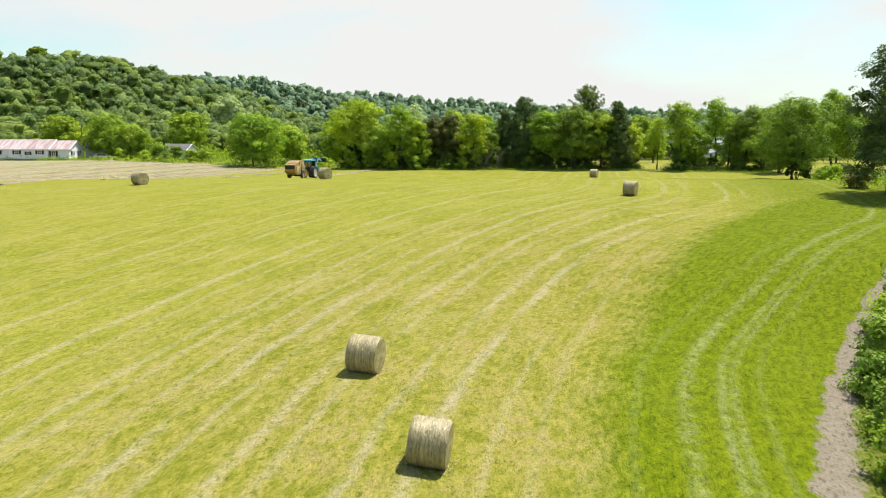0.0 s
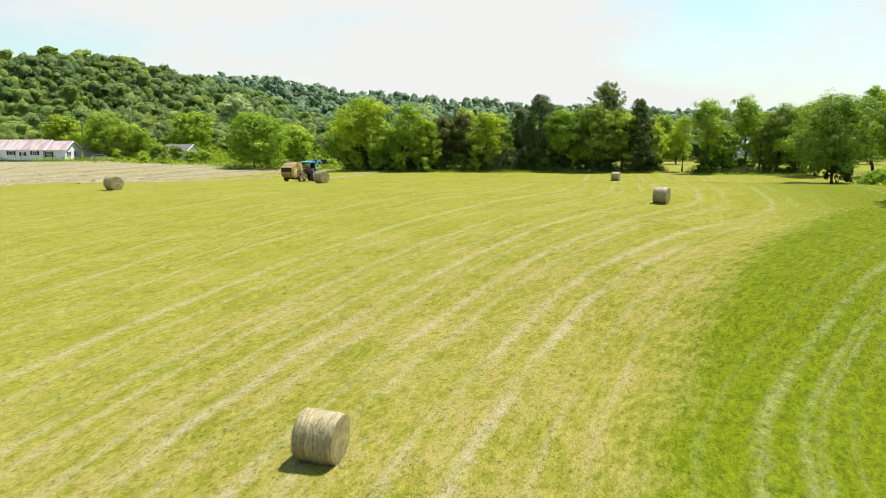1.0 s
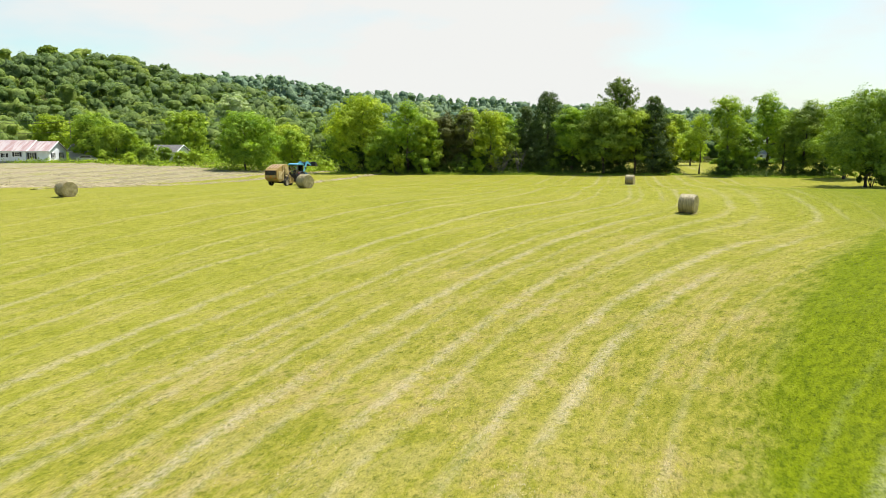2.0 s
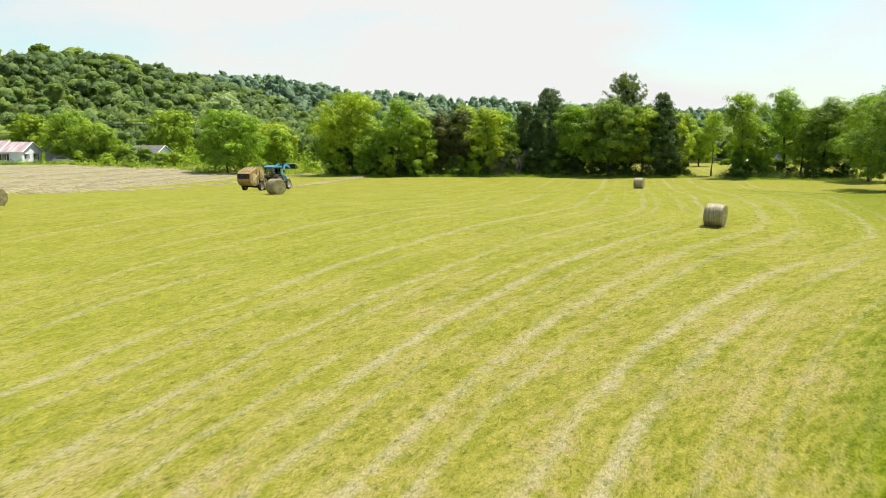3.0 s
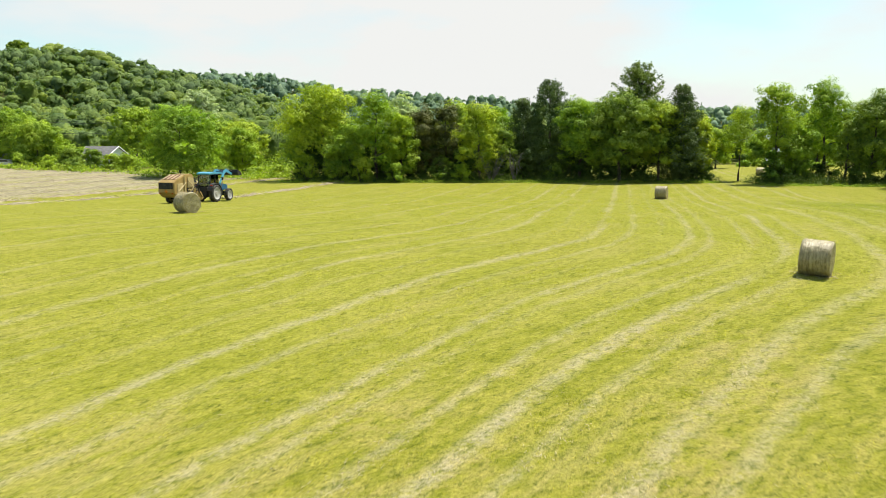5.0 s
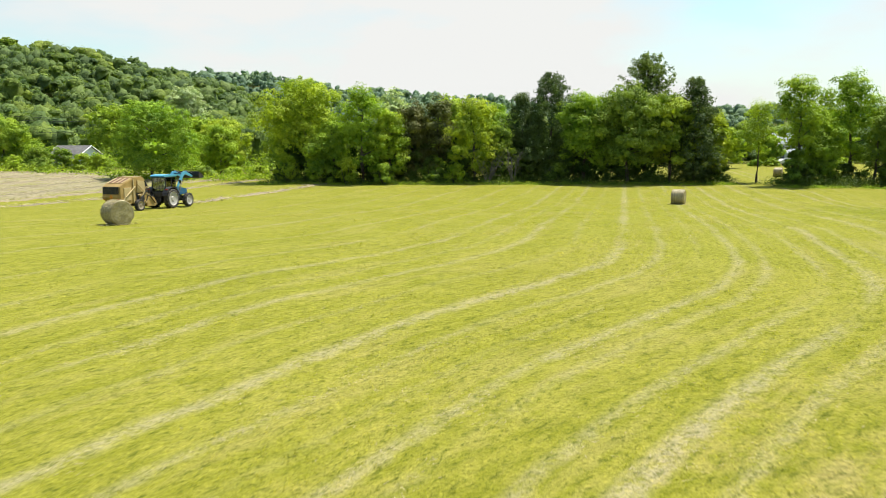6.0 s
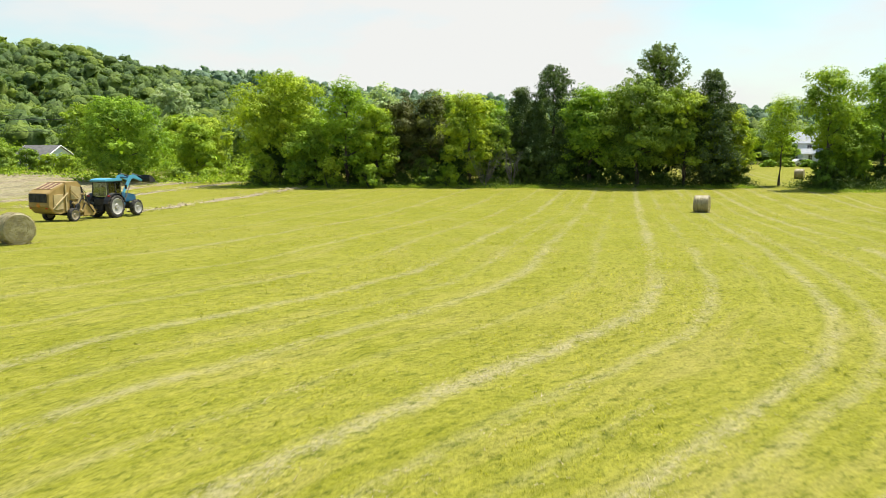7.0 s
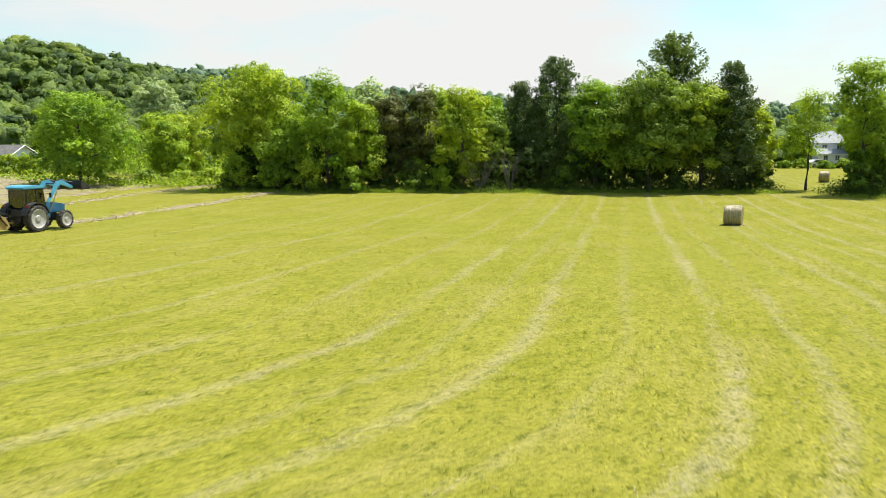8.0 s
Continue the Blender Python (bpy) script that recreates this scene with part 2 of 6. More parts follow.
    col = n.mix(n.math("MULTIPLY", n.math("MULTIPLY", n.math("MULTIPLY", hay, 0.9), n.math("ADD", 0.45, n.math("MULTIPLY", n.ramp(comb, 0.36, 0.5), 0.55))), n.ramp(n.math("ADD", n.math("MULTIPLY", mid, 0.6), n.math("MULTIPLY", sward, 0.4)), 0.30, 0.50)), col, hay_col)
    # beyond the field: rough grass, then much darker green ground farther out
    past_row = n.math("SUBTRACT", y, n.math("MULTIPLY", n.ramp(x, 28.0, 40.0), 46.0))
    rough_edge = n.math("MAXIMUM", n.ramp(past_row, 186.0, 192.0), n.math("MULTIPLY", n.ramp(x, 66.0, 72.0), n.ramp(y, 165.0, 150.0)))
    col = n.mix(rough_edge, col, n.mix(mid, (0.09, 0.14, 0.015), (0.19, 0.21, 0.03)))
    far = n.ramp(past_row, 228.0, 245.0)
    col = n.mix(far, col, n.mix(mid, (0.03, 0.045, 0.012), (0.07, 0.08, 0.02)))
    # bare bank
    bank = n.math("ADD", r, n.math("ADD", n.math("MULTIPLY", n.math("SUBTRACT", n.noise(p, 0.35, 3), 0.5), 1.5), n.math("MULTIPLY", n.math("SUBTRACT", tuft, 0.5), 1.2)))
    bank = n.math("ADD", bank, n.math("MULTIPLY", n.math("SUBTRACT", n.math("MINIMUM", y, 62.0), 24.0), 0.2))
    soil = n.math("MULTIPLY", n.math("MULTIPLY", n.ramp(bank, 87.2, 86.9), n.ramp(bank, 85.4, 85.9)), n.ramp(y, 58.0, 48.0))
    past = n.math("MULTIPLY", n.ramp(bank, 85.9, 85.4), n.ramp(y, 76.0, 60.0))
    col = n.mix(past, col, n.mix(tuft, (0.10, 0.15, 0.012), (0.22, 0.23, 0.03)))
    soil_col = n.mix(tuft, (0.20, 0.17, 0.10), (0.36, 0.31, 0.19))
    col = n.mix(soil, col, soil_col)
    # fine broken tone of stubble; dark specks paint in the tufts' small shadows
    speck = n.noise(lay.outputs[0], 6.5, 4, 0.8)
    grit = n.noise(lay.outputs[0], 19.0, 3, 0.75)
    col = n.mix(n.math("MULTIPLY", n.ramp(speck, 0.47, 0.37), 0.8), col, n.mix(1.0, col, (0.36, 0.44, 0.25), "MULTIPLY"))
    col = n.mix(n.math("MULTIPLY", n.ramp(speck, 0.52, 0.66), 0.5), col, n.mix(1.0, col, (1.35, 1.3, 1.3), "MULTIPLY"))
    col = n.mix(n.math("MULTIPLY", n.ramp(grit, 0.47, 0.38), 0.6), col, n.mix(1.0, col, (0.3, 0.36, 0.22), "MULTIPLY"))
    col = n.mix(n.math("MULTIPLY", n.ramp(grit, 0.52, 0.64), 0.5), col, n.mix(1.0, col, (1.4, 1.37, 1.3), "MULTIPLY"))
    col = n.mix(1.0, col, (0.65, 0.635, 0.83), "MULTIPLY")
    return col, fine, tuft, p, lush


def make_field_materials():
    mat, n = material("field_turf")
    col, fine, tuft, p, lush = field_colour(n)
    deep = n.math("ADD", n.math("MULTIPLY", fine, 0.8), n.math("MULTIPLY", tuft, 0.8))
    turf = finish(n, col, 0.9, 0.0, n.bump(deep, 0.8, 0.12), 0.04)
    n.put(turf.inputs["Sheen Weight"], n.math("SUBTRACT", 0.22, n.math("MULTIPLY", lush, 0.17)))
    turf.inputs["Sheen Roughness"].default_value = 0.5
    turf.inputs["Sheen Tint"].default_value = (0.8, 0.76, 0.2, 1)
    blade, n = material("grass_blades")
    col, fine, tuft, p, lush = field_colour(n)
    rnd = n.add("ShaderNodeNewGeometry").outputs["Random Per Island"]
    col = n.mix(1.0, col, n.mix(rnd, (1.7, 1.8, 1.4), (2.6, 2.5, 2.1)), "MULTIPLY")
    d, t, m = n.add("ShaderNodeBsdfDiffuse"), n.add("ShaderNodeBsdfTranslucent"), n.add("ShaderNodeMixShader")
    n.put(d.inputs["Color"], col)
    n.put(t.inputs["Color"], col)
    m.inputs[0].default_value = 0.78
    n.tree.links.new(d.outputs[0], m.inputs[1])
    n.tree.links.new(t.outputs[0], m.inputs[2])
    n.tree.links.new(m.outputs[0], n.add("ShaderNodeOutputMaterial").inputs["Surface"])
    return mat, blade


MAT_TURF, MAT_BLADE = make_field_materials()


def leaf_material(name, dark, light, glow=0.4, far=False):
    """Foliage that lets the sun through; tone varies by leaf, by clump and by tree."""
    mat, n = material(name)
    geo = n.add("ShaderNodeNewGeometry")
    rnd = geo.outputs["Random Per Island"]
    clump = n.noise(geo.outputs["Position"], 0.09 if far else 0.45, 2, 0.5)
    tree = n.add("ShaderNodeObjectInfo").outputs["Random"]
    share = 0.3 if far else 0.42
    tone = n.math("ADD", n.math("MULTIPLY", n.ramp(clump, 0.3, 0.7), 1 - share), n.math("MULTIPLY", rnd, share))
    col = n.mix(tone, dark, light)
    if not far:
        col = n.mix(1.0, col, n.mix(tree, (0.88, 0.95, 0.9), (1.15, 1.04, 1.0)), "MULTIPLY")
    else:
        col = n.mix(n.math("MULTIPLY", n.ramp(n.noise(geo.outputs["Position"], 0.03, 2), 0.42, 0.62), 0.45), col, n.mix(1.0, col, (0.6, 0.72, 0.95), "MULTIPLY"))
    d, t, m = n.add("ShaderNodeBsdfPrincipled"), n.add("ShaderNodeBsdfTranslucent"), n.add("ShaderNodeMixShader")
    if far:
        leafy = n.noise(geo.outputs["Position"], 1.1, 4, 0.7)
        col = n.mix(1.0, col, n.mix(n.ramp(leafy, 0.35, 0.65), (0.72, 0.74, 0.74), (1.13, 1.12, 1.06)), "MULTIPLY")
        n.put(d.inputs["Normal"], n.bump(leafy, 0.7, 0.9))
    n.put(d.inputs["Base Color"], col)
    d.inputs["Roughness"].default_value = 0.6
    d.inputs["Specular IOR Level"].default_value = 0.12
    n.put(t.inputs["Color"], n.mix(1.0, col, (1.15, 1.25, 0.45), "MULTIPLY"))
    m.inputs[0].default_value = glow
    n.tree.links.new(d.outputs[0], m.inputs[1])
    n.tree.links.new(t.outputs[0], m.inputs[2])
    n.tree.links.new(m.outputs[0], n.add("ShaderNodeOutputMaterial").inputs["Surface"])
    return mat


LEAF_BRIGHT = leaf_material("leaves_bright", (0.106, 0.20, 0.0142), (0.45, 0.555, 0.054), 0.36)
LEAF_MID = leaf_material("leaves_green", (0.08, 0.165, 0.0195), (0.41, 0.535, 0.056), 0.34)
LEAF_DARK = leaf_material("leaves_dark", (0.06, 0.125, 0.0212), (0.305, 0.42, 0.054), 0.28)
LEAF_CEDAR = leaf_material("cedar_sprays", (0.0319, 0.0619, 0.0283), (0.142, 0.19, 0.0663), 0.28)
LEAF_PINE = leaf_material("pine_needles", (0.045, 0.09, 0.03), (0.19, 0.27, 0.055), 0.2)
LEAF_DULL = leaf_material("cedar_brownish", (0.0486, 0.0601, 0.023), (0.168, 0.177, 0.053), 0.26)
# very dark leaves: the shade below the trees is put into their colour
LEAF_SHADE = leaf_material("leaves_painted_shade", (0.0354, 0.0707, 0.0142), (0.0972, 0.151, 0.0265), 0.28)
LEAF_SILVER = leaf_material("leaves_silvery", (0.24, 0.33, 0.16), (0.5, 0.58, 0.36), 0.4)
LEAF_FAR = leaf_material("far_leaves", (0.066, 0.123, 0.034), (0.24, 0.318, 0.074), 0.36, True)
LEAF_FAR_DEEP = leaf_material("far_leaves_deep", (0.052, 0.099, 0.036), (0.19, 0.258, 0.07), 0.34, True)
LEAF_FAR_PALE = leaf_material("far_leaves_pale", (0.085, 0.145, 0.03), (0.31, 0.38, 0.07), 0.38, True)
# pale bluish tone puts the haze of distance into the leaf colour
LEAF_FAR_HAZE = leaf_material("far_leaves_haze_tint", (0.11, 0.178, 0.112), (0.25, 0.345, 0.19), 0.36, True)
WOODS = (LEAF_FAR, LEAF_FAR_DEEP, LEAF_FAR_PALE, LEAF_FAR_HAZE)


def make_bark():
    mat, n = material("bark")
    where = n.add("ShaderNodeTexCoord").outputs["Object"]
    a, b = n.noise(where, 6.0, 4, 0.6, (1, 1, 0.15)), n.noise(where, 1.1, 3)
    finish(n, n.mix(n.ramp(a, 0.3, 0.7), (0.0375, 0.0277, 0.0203), n.mix(b, (0.09, 0.075, 0.06), (0.143, 0.128, 0.105))), 0.9, 0, n.bump(a, 0.6, 0.03), 0.2)
    return mat


MAT_BARK = make_bark()


# ---- mesh helpers ----
def part(name, bm, mat, parent=None, label=""):
    """Links a bmesh as one mesh object."""
    me = bpy.data.meshes.new(name)
    bm.to_mesh(me)
    bm.free()
    me.materials.append(mat)
    ob = new(name, me)
    if parent is not None:
        ob.parent = parent
    if label:
        tagged(ob, label)
    return ob


def quads(name, corners, mat, parent=None, sides=4):
    """A mesh of loose faces from an array (faces, sides, 3)."""
    corners = np.ascontiguousarray(corners, dtype=np.float32)
    count = len(corners)
    me = bpy.data.meshes.new(name)
    me.vertices.add(count * sides)
    me.vertices.foreach_set("co", corners.ravel())
    me.loops.add(count * sides)
    me.loops.foreach_set("vertex_index", np.arange(count * sides, dtype=np.int32))
    me.polygons.add(count)
    me.polygons.foreach_set("loop_start", np.arange(0, count * sides, sides, dtype=np.int32))
    me.update(calc_edges=True)
    me.materials.append(mat)
    ob = new(name, me)
    if parent is not None:
        ob.parent = parent
    return ob


def thing(name, m, label, category, group="", kind=""):
    ob = new(name)
    ob.matrix_basis = m
    ob.empty_display_size = 0.3
    return tagged(ob, label, category, group, kind)


def box(bm, centre, size, bevel=0.0, turn=None):
    m = Matrix.Translation(centre)
    if turn is not None:
        m = m @ turn
    made = bmesh.ops.create_cube(bm, size=1.0, matrix=m @ Matrix.Diagonal((*size, 1)))
    if bevel:
        edges = list({e for v in made["verts"] for e in v.link_edges})
        bmesh.ops.bevel(bm, geom=edges, offset=bevel, segments=2, affect="EDGES", profile=0.6)


def rod(bm, a, b, ra, rb=None, seg=10):
    a, b = Vector(a), Vector(b)
    way = b - a
    m = Matrix.Translation((a + b) / 2) @ way.to_track_quat("Z", "Y").to_matrix().to_4x4()
    bmesh.ops.create_cone(bm, cap_ends=True, segments=seg, radius1=ra, radius2=ra if rb is None else rb, depth=way.length, matrix=m)


def tube(bm, points, radii, seg=7):
    rings = []
    for i, p in enumerate(points):
        way = (points[min(i + 1, len(points) - 1)] - points[max(i - 1, 0)]).normalized()
        q = way.to_track_quat("Z", "Y")
        rings.append([bm.verts.new(p + q @ Vector((math.cos(a), math.sin(a), 0)) * radii[i]) for a in [k * math.tau / seg for k in range(seg)]])
    for a, b in zip(rings, rings[1:]):
        for k in range(seg):
            bm.faces.new((a[k], a[(k + 1) % seg], b[(k + 1) % seg], b[k]))
    bm.faces.new(rings[-1])
    bm.faces.new(rings[0][::-1])


def prism(bm, outline, y0, y1, bevel=0.0):
    """An outline in x and z, given depth along y."""
    left = [bm.verts.new((x, y0, z)) for x, z in outline]
    right = [bm.verts.new((x, y1, z)) for x, z in outline]
    faces = [bm.faces.new(left), bm.faces.new(right[::-1])]
    for i in range(len(outline)):
        j = (i + 1) % len(outline)
        faces.append(bm.faces.new((left[j], left[i], right[i], right[j])))
    bmesh.ops.recalc_face_normals(bm, faces=faces)
    if bevel:
        bmesh.ops.bevel(bm, geom=list({e for f in faces for e in f.edges}), offset=bevel, segments=2, affect="EDGES")


def lathe(bm, profile, seg=32, axis="Y", centre=(0, 0, 0), hoop=False):
    """Turns (radius, offset) pairs round an axis; a hoop is open in the middle."""
    rings = []
    for r, o in profile:
        ring = []
        for k in range(seg):
            a = k * math.tau / seg
            c, s = r * math.cos(a), r * math.sin(a)
            ring.append(bm.verts.new(Vector((c, o, s) if axis == "Y" else (o, c, s) if axis == "X" else (c, s, o)) + Vector(centre)))
        rings.append(ring)
    faces = []
    for a, b in zip(rings, rings[1:] + rings[:1] if hoop else rings[1:]):
        for k in range(seg):
            faces.append(bm.faces.new((a[k], a[(k + 1) % seg], b[(k + 1) % seg], b[k])))
    if not hoop:
        faces.append(bm.faces.new(rings[0]))
        faces.append(bm.faces.new(rings[-1]))
    bmesh.ops.recalc_face_normals(bm, faces=faces)


# ---- ground ----
def spread(lo, hi, step, out_lo, out_hi, growth=1.22):
    mid = list(np.arange(lo, hi + step / 2, step))
    d, v = step, mid[-1]
    while v < out_hi:
        d = min(d * growth, 36)
        v += d
        mid.append(v)
    d, v, low = step, mid[0], []
    while v > out_lo:
        d = min(d * growth, 36)
        v -= d
        low.append(v)
    return np.array(low[::-1] + mid)


def make_ground():
    xs, ys = spread(-60, 70, 1.0, -2600, 2600), spread(8, 200, 1.0, -900, 3600)
    gx, gy = np.meshgrid(xs, ys)
    gz = land(gx, gy) + 0.05 * np.sin(gx * 0.9 + np.sin(gy * 0.37) * 2) * np.sin(gy * 0.71 + gx * 0.23)
    nx, ny = len(xs), len(ys)
    me = bpy.data.meshes.new("ground")
    verts = np.stack([gx, gy, gz], -1).reshape(-1, 3).astype(np.float32)
    idx = np.arange(nx * ny).reshape(ny, nx)
    faces = np.stack([idx[:-1, :-1], idx[:-1, 1:], idx[1:, 1:], idx[1:, :-1]], -1).reshape(-1, 4)
    me.vertices.add(len(verts))
    me.vertices.foreach_set("co", verts.ravel())
    me.loops.add(faces.size)
    me.loops.foreach_set("vertex_index", faces.ravel().astype(np.int32))
    me.polygons.add(len(faces))
    me.polygons.foreach_set("loop_start", np.arange(0, faces.size, 4, dtype=np.int32))
    me.polygons.foreach_set("use_smooth", np.ones(len(faces), dtype=bool))
    me.update(calc_edges=True)
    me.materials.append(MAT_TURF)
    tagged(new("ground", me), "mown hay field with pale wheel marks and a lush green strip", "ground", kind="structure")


make_ground()


# ---- trees ----
def unit(v):
    return v / np.maximum(np.linalg.norm(v, axis=-1, keepdims=True), 1e-6)


def leaf_faces(rng, centres, outward, size, lift=0.75, mess=0.7):
    """Folded diamond leaves at the centres."""
    n = len(centres)
    normal = unit(outward * 0.6 + np.array([0, 0, lift]) + rng.normal(0, mess, (n, 3)))
    side = unit(np.cross(normal, rng.normal(0, 1, (n, 3))))
    fore = np.cross(normal, side)
    s = size * rng.uniform(0.6, 1.35, (n, 1))
    a, b = side * s * 0.38, fore * s * 0.62
    dip = normal * s * 0.16
    return np.stack([centres - b, centres + a + dip, centres + b, centres - a + dip], 1)


def crown_faces(rng, lobes, clumps, per, spread_r, leaf, hollow=0.7, flat=0.7, form=0.5):
    """Domed sprays of leaves over a set of lobes (centre, radii)."""
    lobes = np.array(lobes, float)
    area = (lobes[:, 3] * lobes[:, 4] + lobes[:, 4] * lobes[:, 5] + lobes[:, 3] * lobes[:, 5])
    pick = rng.choice(len(lobes), clumps, p=area / area.sum())
    way = unit(rng.normal(0, 1, (clumps, 3)))
    low = way[:, 2] < -0.35
    way[low, 2] *= rng.uniform(-1, 0.4, low.sum())
    way = unit(way)
    reach = np.where(rng.random(clumps) < 0.8, rng.uniform(0.84, 1.12, clumps), rng.uniform(hollow, 0.84, clumps))
    mid = lobes[pick, :3] + way * lobes[pick, 3:] * reach[:, None]
    size = rng.uniform(0.55, 1.45, clumps)
    shell = rng.normal(0, 1, (clumps, per, 3)) + way[:, None] * 0.5 + np.array([0, 0, 0.35])
    shell = unit(shell)
    off = shell * np.array([1, 1, flat]) * (spread_r * size)[:, None, None] * rng.uniform(0.6, 1.15, (clumps, per, 1))
    pts = (mid[:, None] + off).reshape(-1, 3)
    return leaf_faces(rng, pts, shell.reshape(-1, 3) * 1.5 + np.repeat(way, per, 0) * form, leaf, 0.35, 0.32)


def inner_faces(rng, lobes, per, leaf):
    """Leaves that fill the lobes from within."""
    lobes = np.repeat(np.array(lobes, float), per, 0)
    way = unit(rng.normal(0, 1, (len(lobes), 3)))
    pts = lobes[:, :3] + way * lobes[:, 3:] * rng.uniform(0.1, 0.8, (len(lobes), 1))
    return leaf_faces(rng, pts, way, leaf, 0.3, 0.8)


def wander(rng, a, b, steps, sway):
    a, b = Vector(a), Vector(b)
    return [a.lerp(b, i / steps) + (Vector(rng.normal(0, sway, 3)) if 0 < i else Vector()) * (i / steps) ** 0.5 for i in range(steps + 1)]


def make_tree(kind, x, y, h, w, seed, label, mat, clear=0.12, leaf=0.36, dense=1.0, lean=0.0, group="", deep=None):
    """kind: broad, column, vine, cedar, pine, young, bush."""
    rng = np.random.default_rng(seed)
    z = ground_at(x, y)
    tree = thing("bush" if kind == "bush" else "tree", pose(x, y, z - 0.05), label, "bush" if kind == "bush" else "conifer" if kind in ("cedar", "pine") else "tree", group)
    r = w / 2
    deep = r if deep is None else deep / 2
    lobes, limbs = [], []
    base = h * clear
    if kind in ("broad", "vine", "young", "bush", "column"):
        count = {"broad": 26, "vine": 22, "young": 11, "bush": 11, "column": 18}[kind]
        for i in range(count):
            f = (i + 0.5) / count
            zz = base + (h - base) * (0.10 + 0.80 * f)
            if kind == "column":
                wide = 0.9 * math.sin(math.pi * (0.14 + 0.74 * f)) ** 0.5
            elif kind == "bush":
                wide = math.sqrt(max(1 - f * f * 0.8, 0.05))
            else:
                wide = math.sin(math.pi * (0.17 + 0.70 * f)) ** 0.75
            a = i * 2.4 + rng.uniform(-0.6, 0.6)
            d = rng.uniform(0.42, 0.80) * wide
            lr = r * rng.uniform(0.22, 0.38) * (0.5 + 0.5 * wide)
            vert = min((h - base) * 0.13, lr * 0.8) * rng.uniform(0.8, 1.3)
            lobes.append((d * r * math.cos(a) + lean * f, d * deep * math.sin(a), min(zz, h - vert), lr, lr * deep / r, vert))
        core = (h - base) * 0.40
        lobes.append((lean * 0.5, 0, base + (h - base) * 0.5, r * 0.46, deep * 0.46, core))
        lobes.append((lean, 0, h - core * 0.42, r * 0.36, deep * 0.36, core * 0.4))
        total = sum(a * b + b * c + a * c for _, _, _, a, b, c in lobes)
        clumps = int(min(430, max(26, total * 2.0)) * dense)
        fine = kind != "bush" and leaf <= 0.4
        faces = crown_faces(rng, lobes, clumps, 48 if fine else 30, 0.46 if kind == "bush" else 0.70, leaf * (0.56 if fine else 0.78), form=0.9)
        if kind != "young":
            faces = np.concatenate([faces, inner_faces(rng, lobes, 40, leaf * 1.6)])
        limbs = [lob[:3] for lob in lobes[2:count:3]]
    elif kind == "cedar":
        tiers = int(h * 3.0)
        mids, outs = [], []
        for i in range(tiers):
            f = (i + rng.uniform(0, 0.9)) / tiers
            zz = base + (h - base) * f
            wide = r * (0.06 + 0.94 * (1 - f) ** 0.58) * (1 - 0.4 * max(0, 0.14 - f) / 0.14) * rng.uniform(0.72, 1.2)
            for k in range(int(5 + wide * 4.5 * dense)):
                a = rng.uniform(0, math.tau)
                wob = 1 + 0.22 * math.sin(a * 3 + seed) + 0.1 * math.sin(a * 7 + zz)
                d = wide * rng.uniform(0.45, 1.08) * wob
                mids.append((d * math.cos(a), d * math.sin(a), zz + d * 0.12))
                outs.append((math.cos(a), math.sin(a), 0.7))
        mids, outs = np.array(mids), np.array(outs)
        per = 30
        shell = unit(rng.normal(0, 1, (len(mids), per, 3)) + np.array([0, 0, 0.5]))
        off = shell * np.array([0.42, 0.42, 0.40]) * rng.uniform(0.5, 1.3, (len(mids), per, 1))
        faces = leaf_faces(rng, (mids[:, None] + off).reshape(-1, 3), shell.reshape(-1, 3) * 1.3, leaf * 0.48, 0.4, 0.5)
    else:  # pine: open tiers of limbs with tufts at their ends
        mids, outs = [], []
        for i in range(int(h * 2.2 * dense)):
            f = rng.uniform(0, 1)
            zz = base + (h - base) * f * 0.94
            a = rng.uniform(0, math.tau)
            d = r * (0.10 + 0.90 * (1 - f) ** 0.55) * (0.75 + 0.25 * min(1, f * 4)) * rng.uniform(0.35, 1.2)
            rise = rng.uniform(0.3, 0.75) * d + 0.5 * f
            end = (d * math.cos(a), d * math.sin(a), zz + rise)
            limbs.append(end)
            for g in (0.55, 0.75, 0.92, 1.06):
                mids.append((end[0] * g, end[1] * g, zz + rise * g))
                outs.append((math.cos(a) * 0.6, math.sin(a) * 0.6, 1))
        mids, outs = np.array(mids), np.array(outs)
        per = 26
        shell = unit(rng.normal(0, 1, (len(mids), per, 3)) + outs[:, None] * 0.7)
        off = shell * np.array([0.34, 0.34, 0.42]) * rng.uniform(0.4, 1.3, (len(mids), per, 1))
        faces = leaf_faces(rng, (mids[:, None] + off).reshape(-1, 3), shell.reshape(-1, 3) * 1.3, leaf * 0.55, 0.4, 0.5)
    faces[..., 2] = np.maximum(faces[..., 2], 0.05)
    quads("crown", faces, mat, tree)
    bm = bmesh.new()
    girth = 0.05 + h * (0.017 if kind != "young" else 0.009)
    if kind == "bush":
        for k in range(5):
            a = k * 1.3
            pts = wander(rng, (0.1 * math.cos(a), 0.1 * math.sin(a), 0), (r * 0.5 * math.cos(a), r * 0.5 * math.sin(a), h * 0.7), 4, 0.08)
            tube(bm, pts, [0.05, 0.045, 0.035, 0.025, 0.01], 5)
    else:
        pts = wander(rng, (0, 0, -0.1), (lean * 0.8, 0, h * 0.93), 8, 0.035 * h ** 0.7)
        tube(bm, pts, [girth * (1.25 if i == 0 else 1 - 0.9 * i / 8) for i in range(9)], 8)
